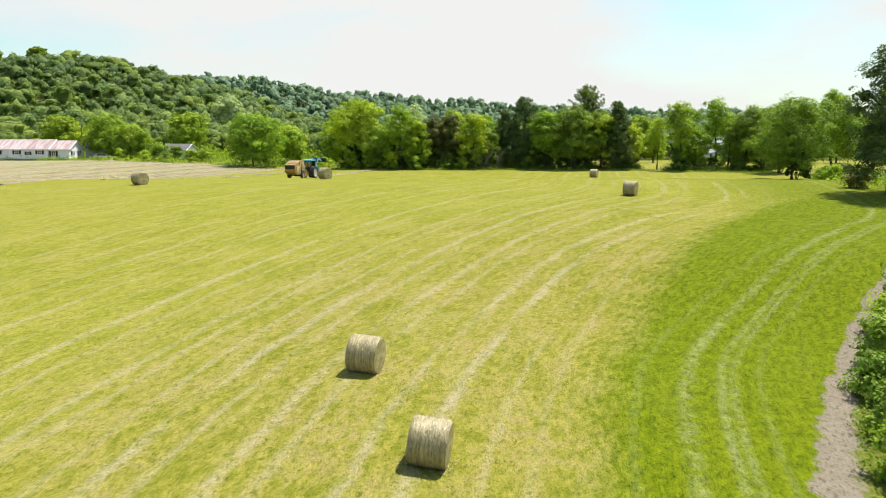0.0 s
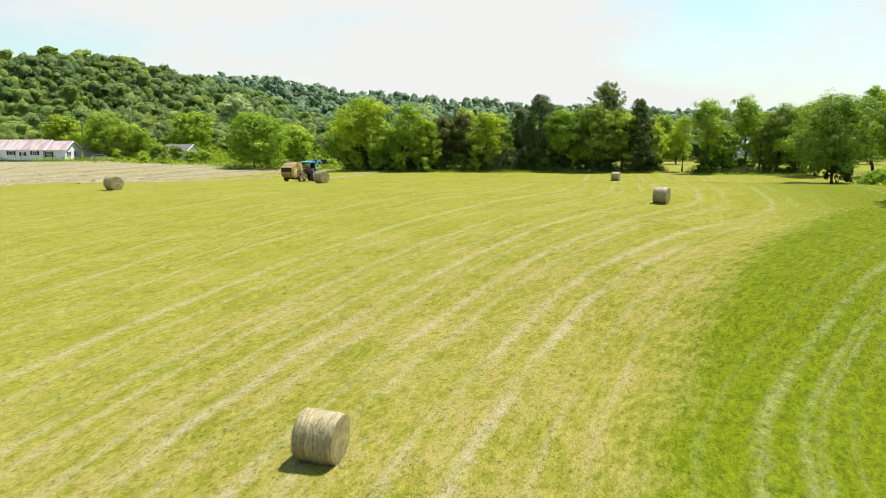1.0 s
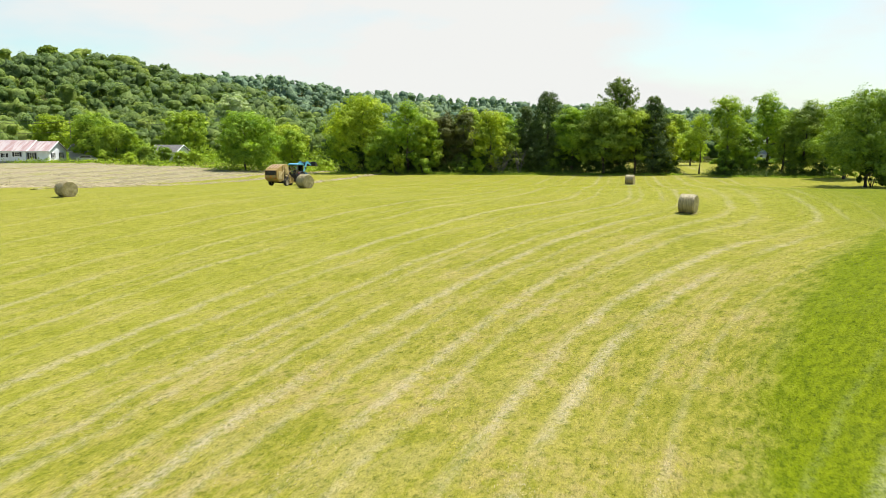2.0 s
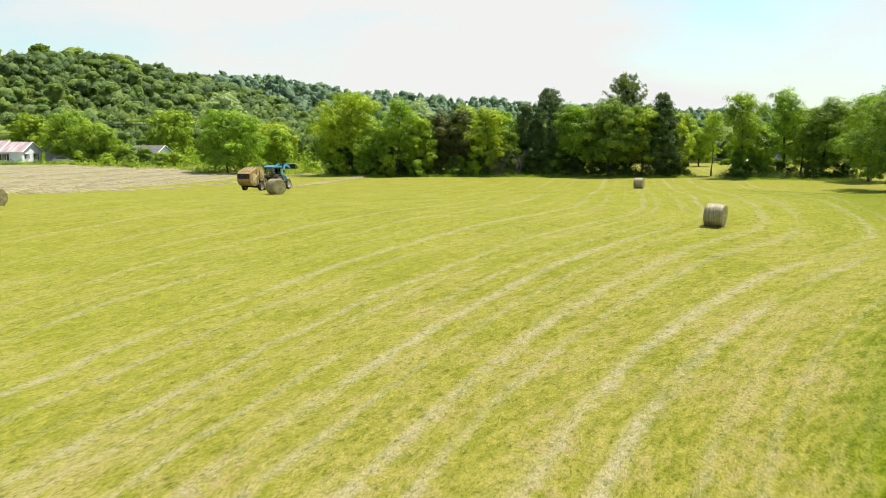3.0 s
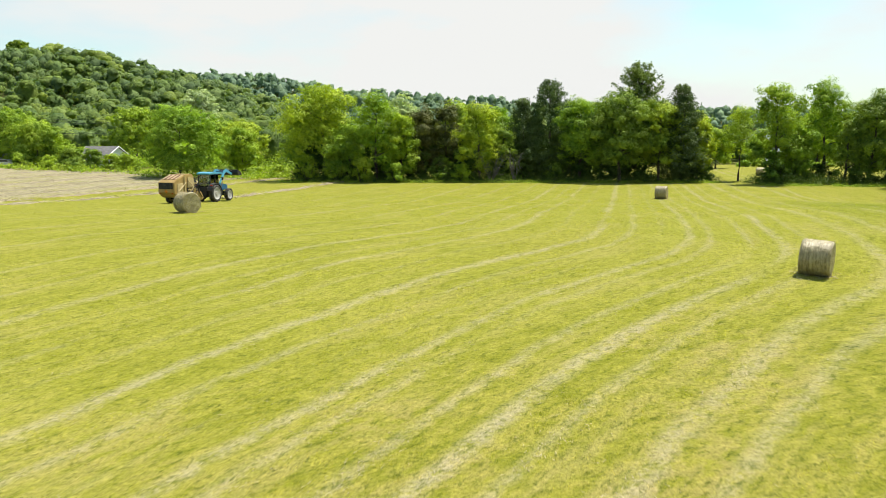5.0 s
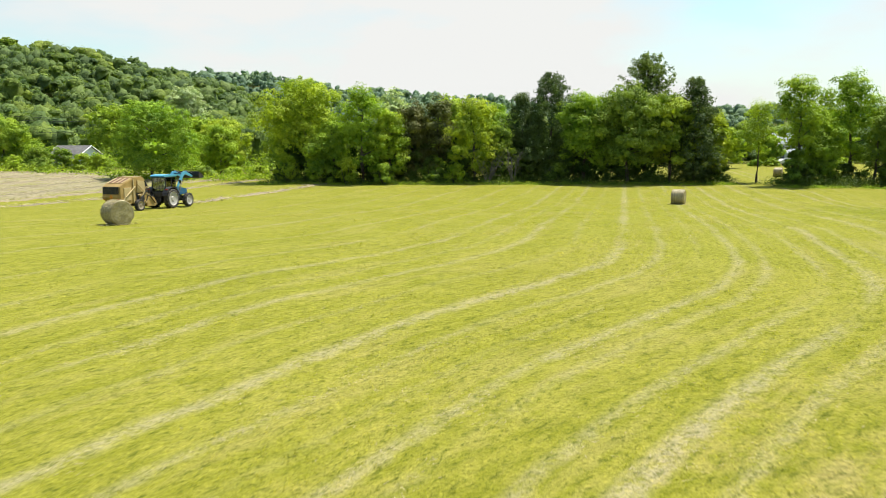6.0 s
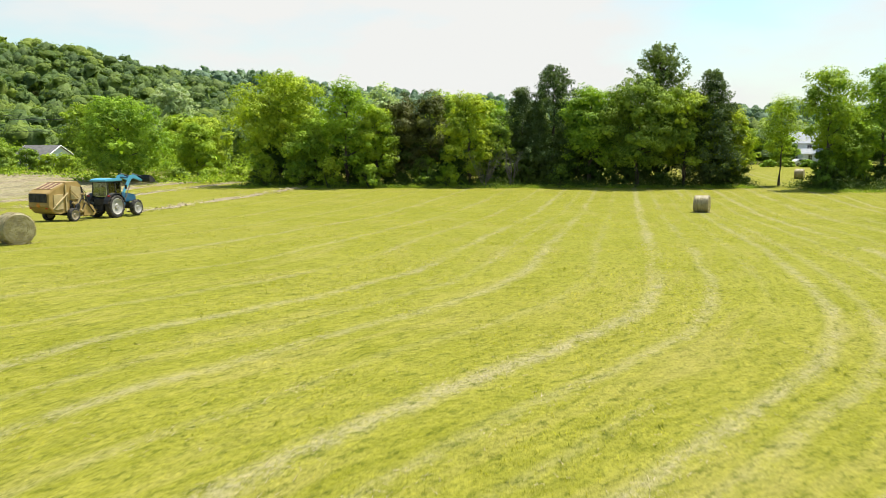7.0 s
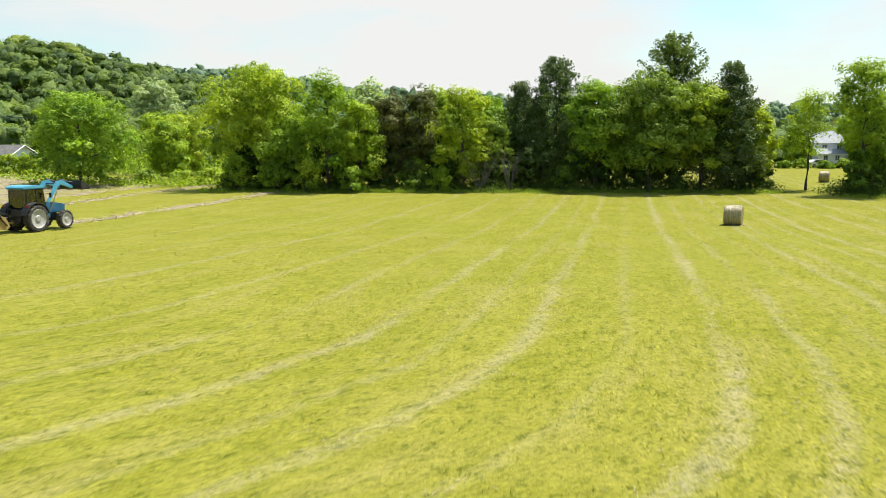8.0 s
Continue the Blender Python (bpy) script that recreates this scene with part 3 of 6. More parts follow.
        for end in limbs[:16]:
            end = Vector(end)
            f = max(0.12, min(0.85, (end.z - 0.35 * math.hypot(end.x, end.y) - 0.2) / (h * 0.93)))
            k = int(f * 8)
            start = pts[k].lerp(pts[min(k + 1, 8)], f * 8 - k)
            tube(bm, wander(rng, start, end, 4, 0.12), [girth * 0.42 * (1 - 0.85 * i / 4) for i in range(5)], 5)
    part("woody_base" if kind == "bush" else "trunk", bm, MAT_BARK, tree)
    return tree


# treeline across the end of the field
ROW = "treeline at the end of the field"
make_tree("broad", -16.6, 160.5, 13.8, 13.0, 11, "broad bright green maple in full summer leaf", LEAF_BRIGHT, 0.14, 0.36, 1.25, group=ROW)
make_tree("column", -8.4, 155.8, 12.6, 7.7, 12, "slender bright green tree wrapped in vines", LEAF_BRIGHT, 0.05, 0.34, 1.2, group=ROW)
make_tree("broad", -5.0, 156.5, 10.0, 6.2, 13, "leafy green tree with low hanging boughs", LEAF_BRIGHT, 0.05, 0.34, 1.0, group=ROW)
make_tree("broad", -12.5, 157.5, 8.6, 6.8, 14, "low leafy green tree under taller ones", LEAF_MID, 0.03, 0.34, 1.0, group=ROW)
make_tree("vine", -2.2, 159.5, 10.6, 6.8, 15, "dark brownish green juniper with shaggy sprays", LEAF_DULL, 0.02, 0.34, 1.3, group=ROW)
make_tree("vine", 1.4, 159.0, 11.3, 7.0, 16, "dark brownish green juniper with shaggy sprays", LEAF_DULL, 0.02, 0.34, 1.3, group=ROW)
make_tree("vine", 6.0, 156.5, 11.2, 7.9, 17, "yellow-green tree smothered in climbing vines", LEAF_BRIGHT, 0.04, 0.34, 1.15, group=ROW)
make_tree("broad", 9.6, 157.5, 7.6, 5.2, 18, "half-bare dark green tree at the field edge", LEAF_DARK, 0.06, 0.32, 0.7, group=ROW)
make_tree("cedar", 12.6, 161.0, 11.6, 7.4, 19, "narrow dark green cedar", LEAF_CEDAR, 0.02, 0.36, 1.8, group=ROW)
make_tree("cedar", 16.3, 160.0, 14.0, 10.5, 20, "tall dark green cedar with a pointed top", LEAF_CEDAR, 0.02, 0.38, 1.8, group=ROW)
make_tree("broad", 20.2, 156.5, 11.6, 8.6, 21, "rounded green tree in full summer leaf", LEAF_MID, 0.12, 0.36, 1.15, group=ROW)
make_tree("broad", 25.3, 154.0, 12.5, 10.2, 22, "wide rounded green tree with deep shade beneath", LEAF_DARK, 0.13, 0.36, 1.4, group=ROW)
make_tree("pine", 28.5, 157.5, 16.0, 8.6, 23, "tall ragged pine standing above the treeline", LEAF_PINE, 0.34, 0.36, 4.0, group=ROW)
make_tree("broad", 30.7, 154.5, 11.6, 7.5, 24, "dense green tree in full summer leaf", LEAF_MID, 0.12, 0.36, 1.3, group=ROW)
make_tree("cedar", 33.8, 155.0, 13.0, 8.6, 25, "blue-green spruce with a ragged top", LEAF_CEDAR, 0.04, 0.38, 1.9, group=ROW)
make_tree("broad", 36.0, 155.0, 9.4, 5.2, 26, "low bright green tree at the end of the row", LEAF_BRIGHT, 0.04, 0.34, 1.1, group=ROW)
make_tree("young", 41.9, 155.4, 10.2, 5.4, 27, "young airy tree with a bare slim trunk", LEAF_BRIGHT, 0.28, 0.28, 2.6, group=ROW)
make_tree("column", 44.6, 149.4, 13.1, 7.4, 28, "tall open tree with ivy round its trunk", LEAF_MID, 0.26, 0.32, 1.3, group=ROW)
make_tree("broad", 48.0, 151.5, 8.2, 6.4, 34, "low leafy tree between two taller ones", LEAF_MID, 0.05, 0.34, 1.1, group=ROW)
for i, (bx, by, bh, bw) in enumerate(((-18.2, 156.4, 3.8, 4.6), (-14.2, 155.4, 3.2, 4.0), (-10.2, 153.9, 3.4, 3.8), (-5.4, 153.7, 2.8, 3.6), (3.6, 154.6, 2.6, 3.4))):
    make_tree("bush", bx, by, bh, bw, 280 + i, "sunlit low boughs and saplings at the field edge", (LEAF_BRIGHT, LEAF_MID)[i % 2], 0, 0.24, 1.4, group="saplings at the field edge")
make_tree("bush", 43.9, 148.8, 4.6, 3.0, 29, "dark ivy-clad thicket at the foot of a tree", LEAF_DARK, 0.0, 0.3, 1.2)
make_tree("column", 52.8, 154.0, 13.7, 8.2, 30, "tall tree with an uneven open crown", LEAF_MID, 0.12, 0.32, 1.5, group=ROW)
make_tree("broad", 56.9, 150.0, 12.2, 8.8, 31, "leaning green tree with a dark vine-clad trunk", LEAF_DARK, 0.05, 0.34, 1.7, 1.5, group=ROW)
make_tree("column", 53.6, 149.5, 8.5, 3.8, 32, "dark vine-clad trunk with close foliage", LEAF_DARK, 0.0, 0.32, 1.1, 0.8)
make_tree("broad", 59.5, 140.5, 12.6, 8.6, 33, "green roadside tree in full leaf", LEAF_MID, 0.06, 0.34, 1.2, group=ROW)

# thickets with shade in the leaf colour; back row added to block light
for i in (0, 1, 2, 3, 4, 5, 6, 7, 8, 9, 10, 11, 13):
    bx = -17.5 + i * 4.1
    make_tree("bush", bx, 160.2 - 0.05 * (bx + 18) + 0.8 * math.sin(i * 1.3), 5.4 + 1.2 * math.sin(i * 2.3) ** 2, 5.4, 260 + i, "dark thicket under the treeline, shade put into its leaf colour", LEAF_SHADE, 0, 0.34, 1.0, group="thickets under the treeline")
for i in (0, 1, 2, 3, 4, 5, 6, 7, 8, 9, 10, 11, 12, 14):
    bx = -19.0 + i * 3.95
    make_tree("bush", bx, 158.4 - 0.045 * (bx + 18) + 0.7 * math.sin(i * 2.1), 2.6 + 1.4 * math.sin(i * 1.7) ** 2, 4.6, 200 + i, "dark thicket under the treeline, shade put into its leaf colour", (LEAF_SHADE, LEAF_DARK)[i % 4 == 1], 0, 0.24, 1.2, group="thickets under the treeline")
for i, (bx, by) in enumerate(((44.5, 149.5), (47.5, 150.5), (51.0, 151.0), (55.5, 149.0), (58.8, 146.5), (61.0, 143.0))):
    make_tree("bush", bx, by, 2.6 + 1.2 * (i % 2), 4.2, 240 + i, "dark thicket under the treeline, shade put into its leaf colour", (LEAF_SHADE, LEAF_DARK)[i % 2], 0, 0.24, 1.2, group="thickets under the treeline")
for i, bx in enumerate((64, 67.5, 71, 74.5, 78, 81.5)):
    make_tree("bush", bx, 217 + math.sin(i * 2.0), 1.3 + 0.4 * (i % 2), 3.6, 220 + i, "bushy green growth before the far house", LEAF_MID, 0, 0.34, 0.8, group="bushes before the far house")

# trees along the creek
CREEK = "trees along the creek"
make_tree("broad", 54.4, 123.5, 12.8, 13.4, 41, "wide green tree leaning over the field edge", LEAF_DARK, 0.06, 0.34, 1.5, group=CREEK)
make_tree("broad", 67.6, 138.0, 14.2, 11.0, 42, "spreading tree with several bare stems", LEAF_MID, 0.24, 0.36, 1.0, group=CREEK)
make_tree("broad", 76.5, 134.0, 14.4, 11.0, 43, "bright green spreading creek-side tree", LEAF_BRIGHT, 0.2, 0.36, 1.0, group=CREEK)
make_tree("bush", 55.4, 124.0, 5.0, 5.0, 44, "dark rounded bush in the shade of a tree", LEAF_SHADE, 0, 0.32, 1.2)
make_tree("broad", 42.6, 75.5, 14.6, 9.4, 45, "tall dark creek-side tree with boughs to the ground", LEAF_CEDAR, 0.02, 0.30, 1.5, group=CREEK)
make_tree("broad", 49.5, 66.0, 13.0, 9.0, 46, "tall dark creek-side tree with boughs to the ground", LEAF_CEDAR, 0.05, 0.32, 1.1, group=CREEK)
make_tree("broad", 55.0, 88.0, 11.0, 9.0, 47, "rounded green creek-side tree", LEAF_MID, 0.08, 0.34, 1.0, group=CREEK)
for i, (bx, by, bh, bw) in enumerate(((45.5, 93, 1.7, 3.6), (49, 97, 2.0, 4.0), (46.5, 87, 1.6, 3.4), (52, 101, 2.2, 4.2), (42.2, 80.5, 1.9, 3.0), (51.5, 107, 1.5, 3.8), (57, 111, 1.8, 4.6), (59, 119, 1.8, 4.6))):
    make_tree("bush", bx, by, bh, bw, 60 + i, "low pale green scrub beside the field", (LEAF_MID, LEAF_DULL, LEAF_DARK)[i % 3], 0, 0.2, 1.5, group="scrub beside the field")
for i, (bx, by, bh, bw) in enumerate(((20.8, 36.2, 2.6, 3.6), (18.4, 32.2, 2.0, 3.0), (23.6, 40.0, 2.6, 3.6), (17.0, 28.2, 2.2, 3.2), (26.4, 44.0, 3.0, 3.8), (15.4, 24.2, 2.2, 3.0), (14.2, 20.4, 2.0, 2.8), (23.0, 31.5, 3.4, 4.4), (30.0, 48.0, 2.8, 3.6), (33.0, 53.0, 3.0, 4.0))):
    make_tree("bush", bx, by, bh, bw, 80 + i, "dense green shrub on the creek bank", (LEAF_DARK, LEAF_DARK, LEAF_MID)[i % 3], 0, 0.17, 2.6, group="shrubs on the creek bank")

# trees round the houses
YARD = "trees round the houses"
make_tree("broad", -80.2, 190.8, 10.6, 11.6, 101, "round green yard tree", LEAF_MID, 0.02, 0.4, 1.2, group=YARD)
make_tree("broad", -72.8, 185.4, 8.6, 9.6, 102, "low round green yard tree", LEAF_MID, 0.02, 0.38, 1.2, group=YARD)
make_tree("broad", -39.3, 164.5, 11.0, 14.2, 103, "wide bright green tree behind the tractor", LEAF_MID, 0.02, 0.38, 1.3, group=YARD)
make_tree("broad", -37.5, 193.0, 9.6, 10.0, 104, "round bright green tree behind the weeds", LEAF_BRIGHT, 0.04, 0.4, 1.1, group=YARD)
make_tree("broad", -33.0, 176.0, 8.0, 6.4, 105, "small round green tree", LEAF_BRIGHT, 0.04, 0.36, 1.0, group=YARD)
make_tree("broad", -107.0, 226.0, 11.4, 13.0, 106, "spreading yellow-green tree behind the house", LEAF_BRIGHT, 0.08, 0.45, 1.0, group=YARD)
make_tree("broad", -75.5, 283.0, 20.0, 15.0, 107, "pale silvery green tree", LEAF_SILVER, 0.08, 0.5, 1.5, group=YARD)
make_tree("broad", -73.7, 231.0, 12.8, 15.0, 108, "broad green tree on the slope", LEAF_MID, 0.06, 0.45, 1.0, group=YARD)
make_tree("broad", -48.0, 214.0, 10.0, 11.0, 109, "broad green tree on the slope", LEAF_MID, 0.06, 0.45, 1.0, group=YARD)
make_tree("broad", -23.5, 186.0, 10.5, 9.0, 110, "dark green tree in the shade of others", LEAF_MID, 0.06, 0.42, 1.0, group=YARD)
make_tree("broad", -25.5, 205.0, 13.5, 12.0, 111, "tall green tree behind the row", LEAF_MID, 0.06, 0.45, 1.0, group=YARD)
make_tree("broad", -6.5, 180.0, 13.4, 8.0, 112, "grey-green open tree behind the row", LEAF_SILVER, 0.1, 0.42, 0.7, group=YARD)
make_tree("broad", 2.5, 184.0, 12.6, 9.0, 113, "green tree behind the row", LEAF_MID, 0.1, 0.42, 0.9, group=YARD)
make_tree("broad", 10.0, 190.0, 11.6, 9.0, 114, "green tree behind the row", LEAF_MID, 0.1, 0.42, 0.9, group=YARD)
for i, (bx, by, bh, bw) in enumerate(((-69.5, 186, 3.4, 6.0), (-64.5, 181, 3.7, 5.6), (-65.5, 183, 2.9, 4.6), (-65.4, 182.8, 4.4, 6.0), (-61.4, 182.2, 3.7, 5.2), (-73.5, 181, 2.8, 4.6), (-67.0, 178, 2.4, 4.4), (-62.0, 177, 2.2, 4.4), (-57.6, 181.4, 2.9, 4.6), (-54.0, 180.4, 3.2, 4.6), (-34.0, 171, 1.9, 4.0), (-29.5, 170, 1.7, 4.0), (-25.0, 168, 2.0, 4.0), (-63.5, 189, 3.0, 4.6), (-67.8, 191, 3.2, 4.6), (-58.6, 188, 2.1, 4.0))):
    make_tree("bush", bx, by, bh, bw, 120 + i, "overgrown green bush along the field edge", (LEAF_MID, LEAF_DARK, LEAF_MID)[i % 3], 0, 0.28, 1.3, group="bushes along the field edge")
# beyond the gap in the row
for i, (bx, by, bh, bw) in enumerate(((47, 200, 9.5, 9), (54.5, 206, 8.0, 7), (92, 212, 10.5, 10), (101, 204, 11, 10), (111, 196, 11, 10), (86, 232, 12.5, 11), (62, 250, 13.5, 12), (46, 240, 12.5, 12), (99, 182, 11, 9), (119, 178, 12, 11), (70.0, 226, 6.8, 5.6))):
    make_tree("broad", bx, by, bh, bw, 140 + i, "green tree beyond the far meadow", (LEAF_MID, LEAF_BRIGHT)[i % 2], 0.08, 0.45, 0.9, group="trees beyond the far meadow")


def dead_bush(x, y, h, w, seed):
    """Bare grey branches, fanning out and forking."""
    rng = np.random.default_rng(seed)
    bush = thing("bare_bush", pose(x, y, ground_at(x, y) - 0.05), "bare grey dead branches at the edge of the treeline", "dead bush", "dead branches in the treeline")
    for k in range(11):
        a = rng.uniform(0, math.tau)
        out = w / 2 * rng.uniform(0.4, 1.0)
        end = Vector((out * math.cos(a), out * math.sin(a), h * rng.uniform(0.6, 1.0)))
        pts = wander(rng, (0, 0, 0), end, 5, 0.14)
        bm = bmesh.new()
        tube(bm, pts, [0.04, 0.036, 0.03, 0.024, 0.018, 0.008], 5)
        for j in (2, 3, 4):
            for s in range(2):
                tip = pts[j] + Vector(rng.normal(0, 0.45, 3)) + Vector((0, 0, 0.3))
                tube(bm, wander(rng, pts[j], tip, 3, 0.05), [0.016, 0.013, 0.009, 0.005], 4)
        part("branch", bm, DEAD_WOOD, bush)


DEAD_WOOD = plain("weathered_dead_wood", (0.141, 0.129, 0.112), 0.9, 0, 0.35, 4.0)
dead_bush(7.8, 154.2, 5.4, 4.4, 401)
dead_bush(10.9, 154.4, 5.0, 4.2, 402)


# ---- undergrowth and far woods ----
def brush(name, spots, height, leaf, per, mat, seed, label, category, wide=0.9, kind="stuff"):
    """Low growth of leaf sprays over given spots (x, y)."""
    rng = np.random.default_rng(seed)
    spots = np.asarray(spots, float)
    z = land(spots[:, 0], spots[:, 1])
    h = height * rng.uniform(0.4, 1.25, len(spots))
    off = rng.normal(0, 1, (len(spots), per, 3)) * np.array([wide, wide, 0.0])
    off[..., 2] = rng.uniform(0.05, 1.0, (len(spots), per)) ** 0.8 * h[:, None] * np.exp(-0.5 * (off[..., 0] ** 2 + off[..., 1] ** 2) / wide ** 2 * 0.4)
    pts = (np.stack([spots[:, 0], spots[:, 1], z], -1)[:, None] + off).reshape(-1, 3)
    ob = quads(name, leaf_faces(rng, pts, unit(rng.normal(0, 1, pts.shape)), leaf, 0.6), mat)
    return tagged(ob, label, category, kind=kind)


def strip_spots(rng, a, b, count, wide):
    f = rng.random(count)
    return np.stack([a[0] + (b[0] - a[0]) * f, a[1] + (b[1] - a[1]) * f + rng.normal(0, wide, count)], -1)


rng = np.random.default_rng(5)
brush("undergrowth", np.concatenate([strip_spots(rng, (-20, 158), (38, 155), 480, 1.5), strip_spots(rng, (42.5, 150), (60, 147), 210, 1.7)]), 1.5, 0.14, 76, LEAF_SHADE, 6, "tangle of undergrowth below the treeline, shade in its leaf colour", "undergrowth")
brush("edge_grass", np.concatenate([strip_spots(rng, (-22, 154.9), (38, 151.8), 420, 0.5), strip_spots(rng, (41, 146.0), (60, 142.5), 120, 0.6)]), 0.45, 0.09, 40, LEAF_MID, 13, "fringe of longer grass at the foot of the treeline", "grass", 0.35)
brush("hedge_weeds", np.concatenate([strip_spots(rng, (-46, 168), (-18, 166), 150, 2.4), strip_spots(rng, (-110, 183), (-46, 172), 170, 1.5)]), 1.3, 0.26, 24, LEAF_MID, 7, "strip of tall bright green weeds along the field", "weeds")
brush("yard_thicket", np.concatenate([strip_spots(rng, (-128, 207), (-30, 196), 170, 3.0), strip_spots(rng, (-60, 205), (36, 196), 110, 3.0)]), 4.2, 0.32, 90, LEAF_MID, 12, "rank green thicket behind the yard", "thicket", 1.6)
brush("meadow_edge_brush", np.concatenate([strip_spots(rng, (40, 234), (120, 230), 150, 1.6), strip_spots(rng, (40, 236), (90, 235), 110, 1.2)]), 0.8, 0.2, 34, LEAF_DULL, 8, "brushy weeds along the far meadow", "weeds")
brush("creek_scrub", np.concatenate([strip_spots(rng, (44, 82), (58, 116), 120, 3.0), strip_spots(rng, (58, 118), (74, 138), 80, 3.0)]), 0.9, 0.2, 30, LEAF_MID, 9, "rough green scrub beside the creek", "scrub")
bank_spots = []
for k in range(190):
    yy = rng.uniform(14, 58)
    rr = rng.uniform(77, 85.0) - 0.2 * (yy - 24)
    bank_spots.append((RING[0] - math.sqrt(rr * rr - (yy - RING[1]) ** 2), yy))
brush("bank_scrub", bank_spots, 0.9, 0.16, 40, LEAF_DARK, 10, "low leafy scrub on the creek bank", "scrub", 0.8)


def far_crown(rng, w, top, leaf, count, boughs=7, cuts=2):
    """A billowing crown: rounded boughs piled round a middle, with loose sprays all over them. Returns points, faces and how many of these are boughs."""
    points, faces, mids, outs = [], [], [], []
    for k in range(boughs):
        a = k * 2.4 + rng.uniform(-0.5, 0.5)
        if k == 0:
            centre, size = Vector((0, 0, top * 0.52)), Vector((w * 0.5, w * 0.5, top * 0.36))
        else:
            f = k / boughs
            d = w * (0.74 - 0.42 * f) * rng.uniform(0.75, 1.2)
            size = Vector((w, w, w * 0.8)) * rng.uniform(0.24, 0.42)
            centre = Vector((d * math.cos(a), d * math.sin(a), top * (0.18 + 0.64 * f) * rng.uniform(0.85, 1.14)))
        shift = Vector(rng.uniform(-50, 50, 3))
        ball = bmesh.new()
        bmesh.ops.create_cube(ball, size=1.0)
        bmesh.ops.subdivide_edges(ball, edges=ball.edges[:], cuts=cuts, use_grid_fill=True)
        turn = Euler(rng.uniform(0, 3, 3))
        for v in ball.verts:
            v.co = v.co.normalized()
            v.co.rotate(turn)
            v.co *= 0.95 + 0.4 * noise.noise(v.co * 1.8 + shift) + 0.25 * noise.noise(v.co * 4.5 + shift)
        ball.normal_update()
        ball.verts.index_update()
        start = len(points)
        points += [np.array(centre + v.co * size) for v in ball.verts]
        for f in ball.faces:
            if f.normal.z > -0.4:
                faces.append([start + v.index for v in f.verts])
                mids.append(np.array(centre + f.calc_center_median() * size))
                outs.append(np.array(f.normal))
        ball.free()
    solid = len(faces)
    mids, outs = np.array(mids), np.array(outs)
    pick = rng.integers(0, len(mids), count)
    pts = mids[pick] + rng.normal(0, 0.06 * w, (count, 3)) + outs[pick] * 0.06 * w
    sprays = leaf_faces(rng, pts, outs[pick] * 2.4, leaf, 0.45, 0.5)
    loose = np.arange(count * 4).reshape(count, 4) + len(points)
    return np.concatenate([np.array(points), sprays.reshape(-1, 3)]), np.concatenate([np.array(faces), loose]), solid


def far_woods(name, lo, hi, step, crown, leaf, count, seed, label, tones, skip, boughs=7, cuts=2):
    """A wood of many crowns over a stretch of the hills."""
    rng = np.random.default_rng(seed)
    xs, ys = np.meshgrid(np.arange(lo[0], hi[0], step), np.arange(lo[1], hi[1], step))
    spots = np.stack([xs.ravel(), ys.ravel()], -1) + rng.uniform(-0.45, 0.45, (xs.size, 2)) * step
    spots = spots[[not skip(x, y) for x, y in spots]]
    z = land(spots[:, 0], spots[:, 1])
    pick = rng.integers(0, 6, len(spots))
    points, faces, tone, rounded, start = [], [], [], [], 0
    for k in range(6):
        m, quad, solid = far_crown(rng, crown * rng.uniform(0.40, 0.54), crown * rng.uniform(0.92, 1.18), leaf, count, boughs, cuts)
        here = np.where(pick == k)[0]
        a = rng.uniform(0, math.tau, len(here))
        c, s = np.cos(a)[:, None], np.sin(a)[:, None]
        size = rng.uniform(0.5, 1.55, len(here))
        tall = size ** 0.4 * rng.uniform(0.84, 1.14, len(here))
        fx, fy = m[None, :, 0] * c - m[None, :, 1] * s, m[None, :, 0] * s + m[None, :, 1] * c
        made = np.stack([fx * size[:, None] + spots[here, 0][:, None], fy * size[:, None] + spots[here, 1][:, None], m[None, :, 2] * tall[:, None] + (z[here] - 0.17 * crown)[:, None]], -1)
        points.append(made.reshape(-1, 3))
        faces.append((quad[None] + start + (np.arange(len(here)) * len(m))[:, None, None]).reshape(-1, 4))
        tone.append(np.full(len(here) * len(quad), tones[k], dtype=np.int32))
        rounded.append(np.tile(np.arange(len(quad)) < solid, len(here)))
        start += len(here) * len(m)
    points, faces = np.concatenate(points).astype(np.float32), np.concatenate(faces).astype(np.int32)
    me = bpy.data.meshes.new(name)
    me.vertices.add(len(points))
    me.vertices.foreach_set("co", points.ravel())
    me.loops.add(faces.size)
    me.loops.foreach_set("vertex_index", faces.ravel())
    me.polygons.add(len(faces))
    me.polygons.foreach_set("loop_start", np.arange(0, faces.size, 4, dtype=np.int32))
    for mat in WOODS:
        me.materials.append(mat)
    me.polygons.foreach_set("material_index", np.concatenate(tone))
    me.polygons.foreach_set("use_smooth", np.concatenate(rounded))
    me.update(calc_edges=True)
    tagged(new(name, me), label, "woods", kind="stuff")


def open_ground(x, y):
    """Yards and meadows that stay free of woods."""
    if x < -44:
        return y < 226 or (x > -130 and y < 240)
    if x < 40:
        return y < 212
    return y < 262 - 0.1 * x


def outside_view(x, y):
    return abs(x + 0.01 * y) > 0.58 * y + 12 or open_ground(x, y)


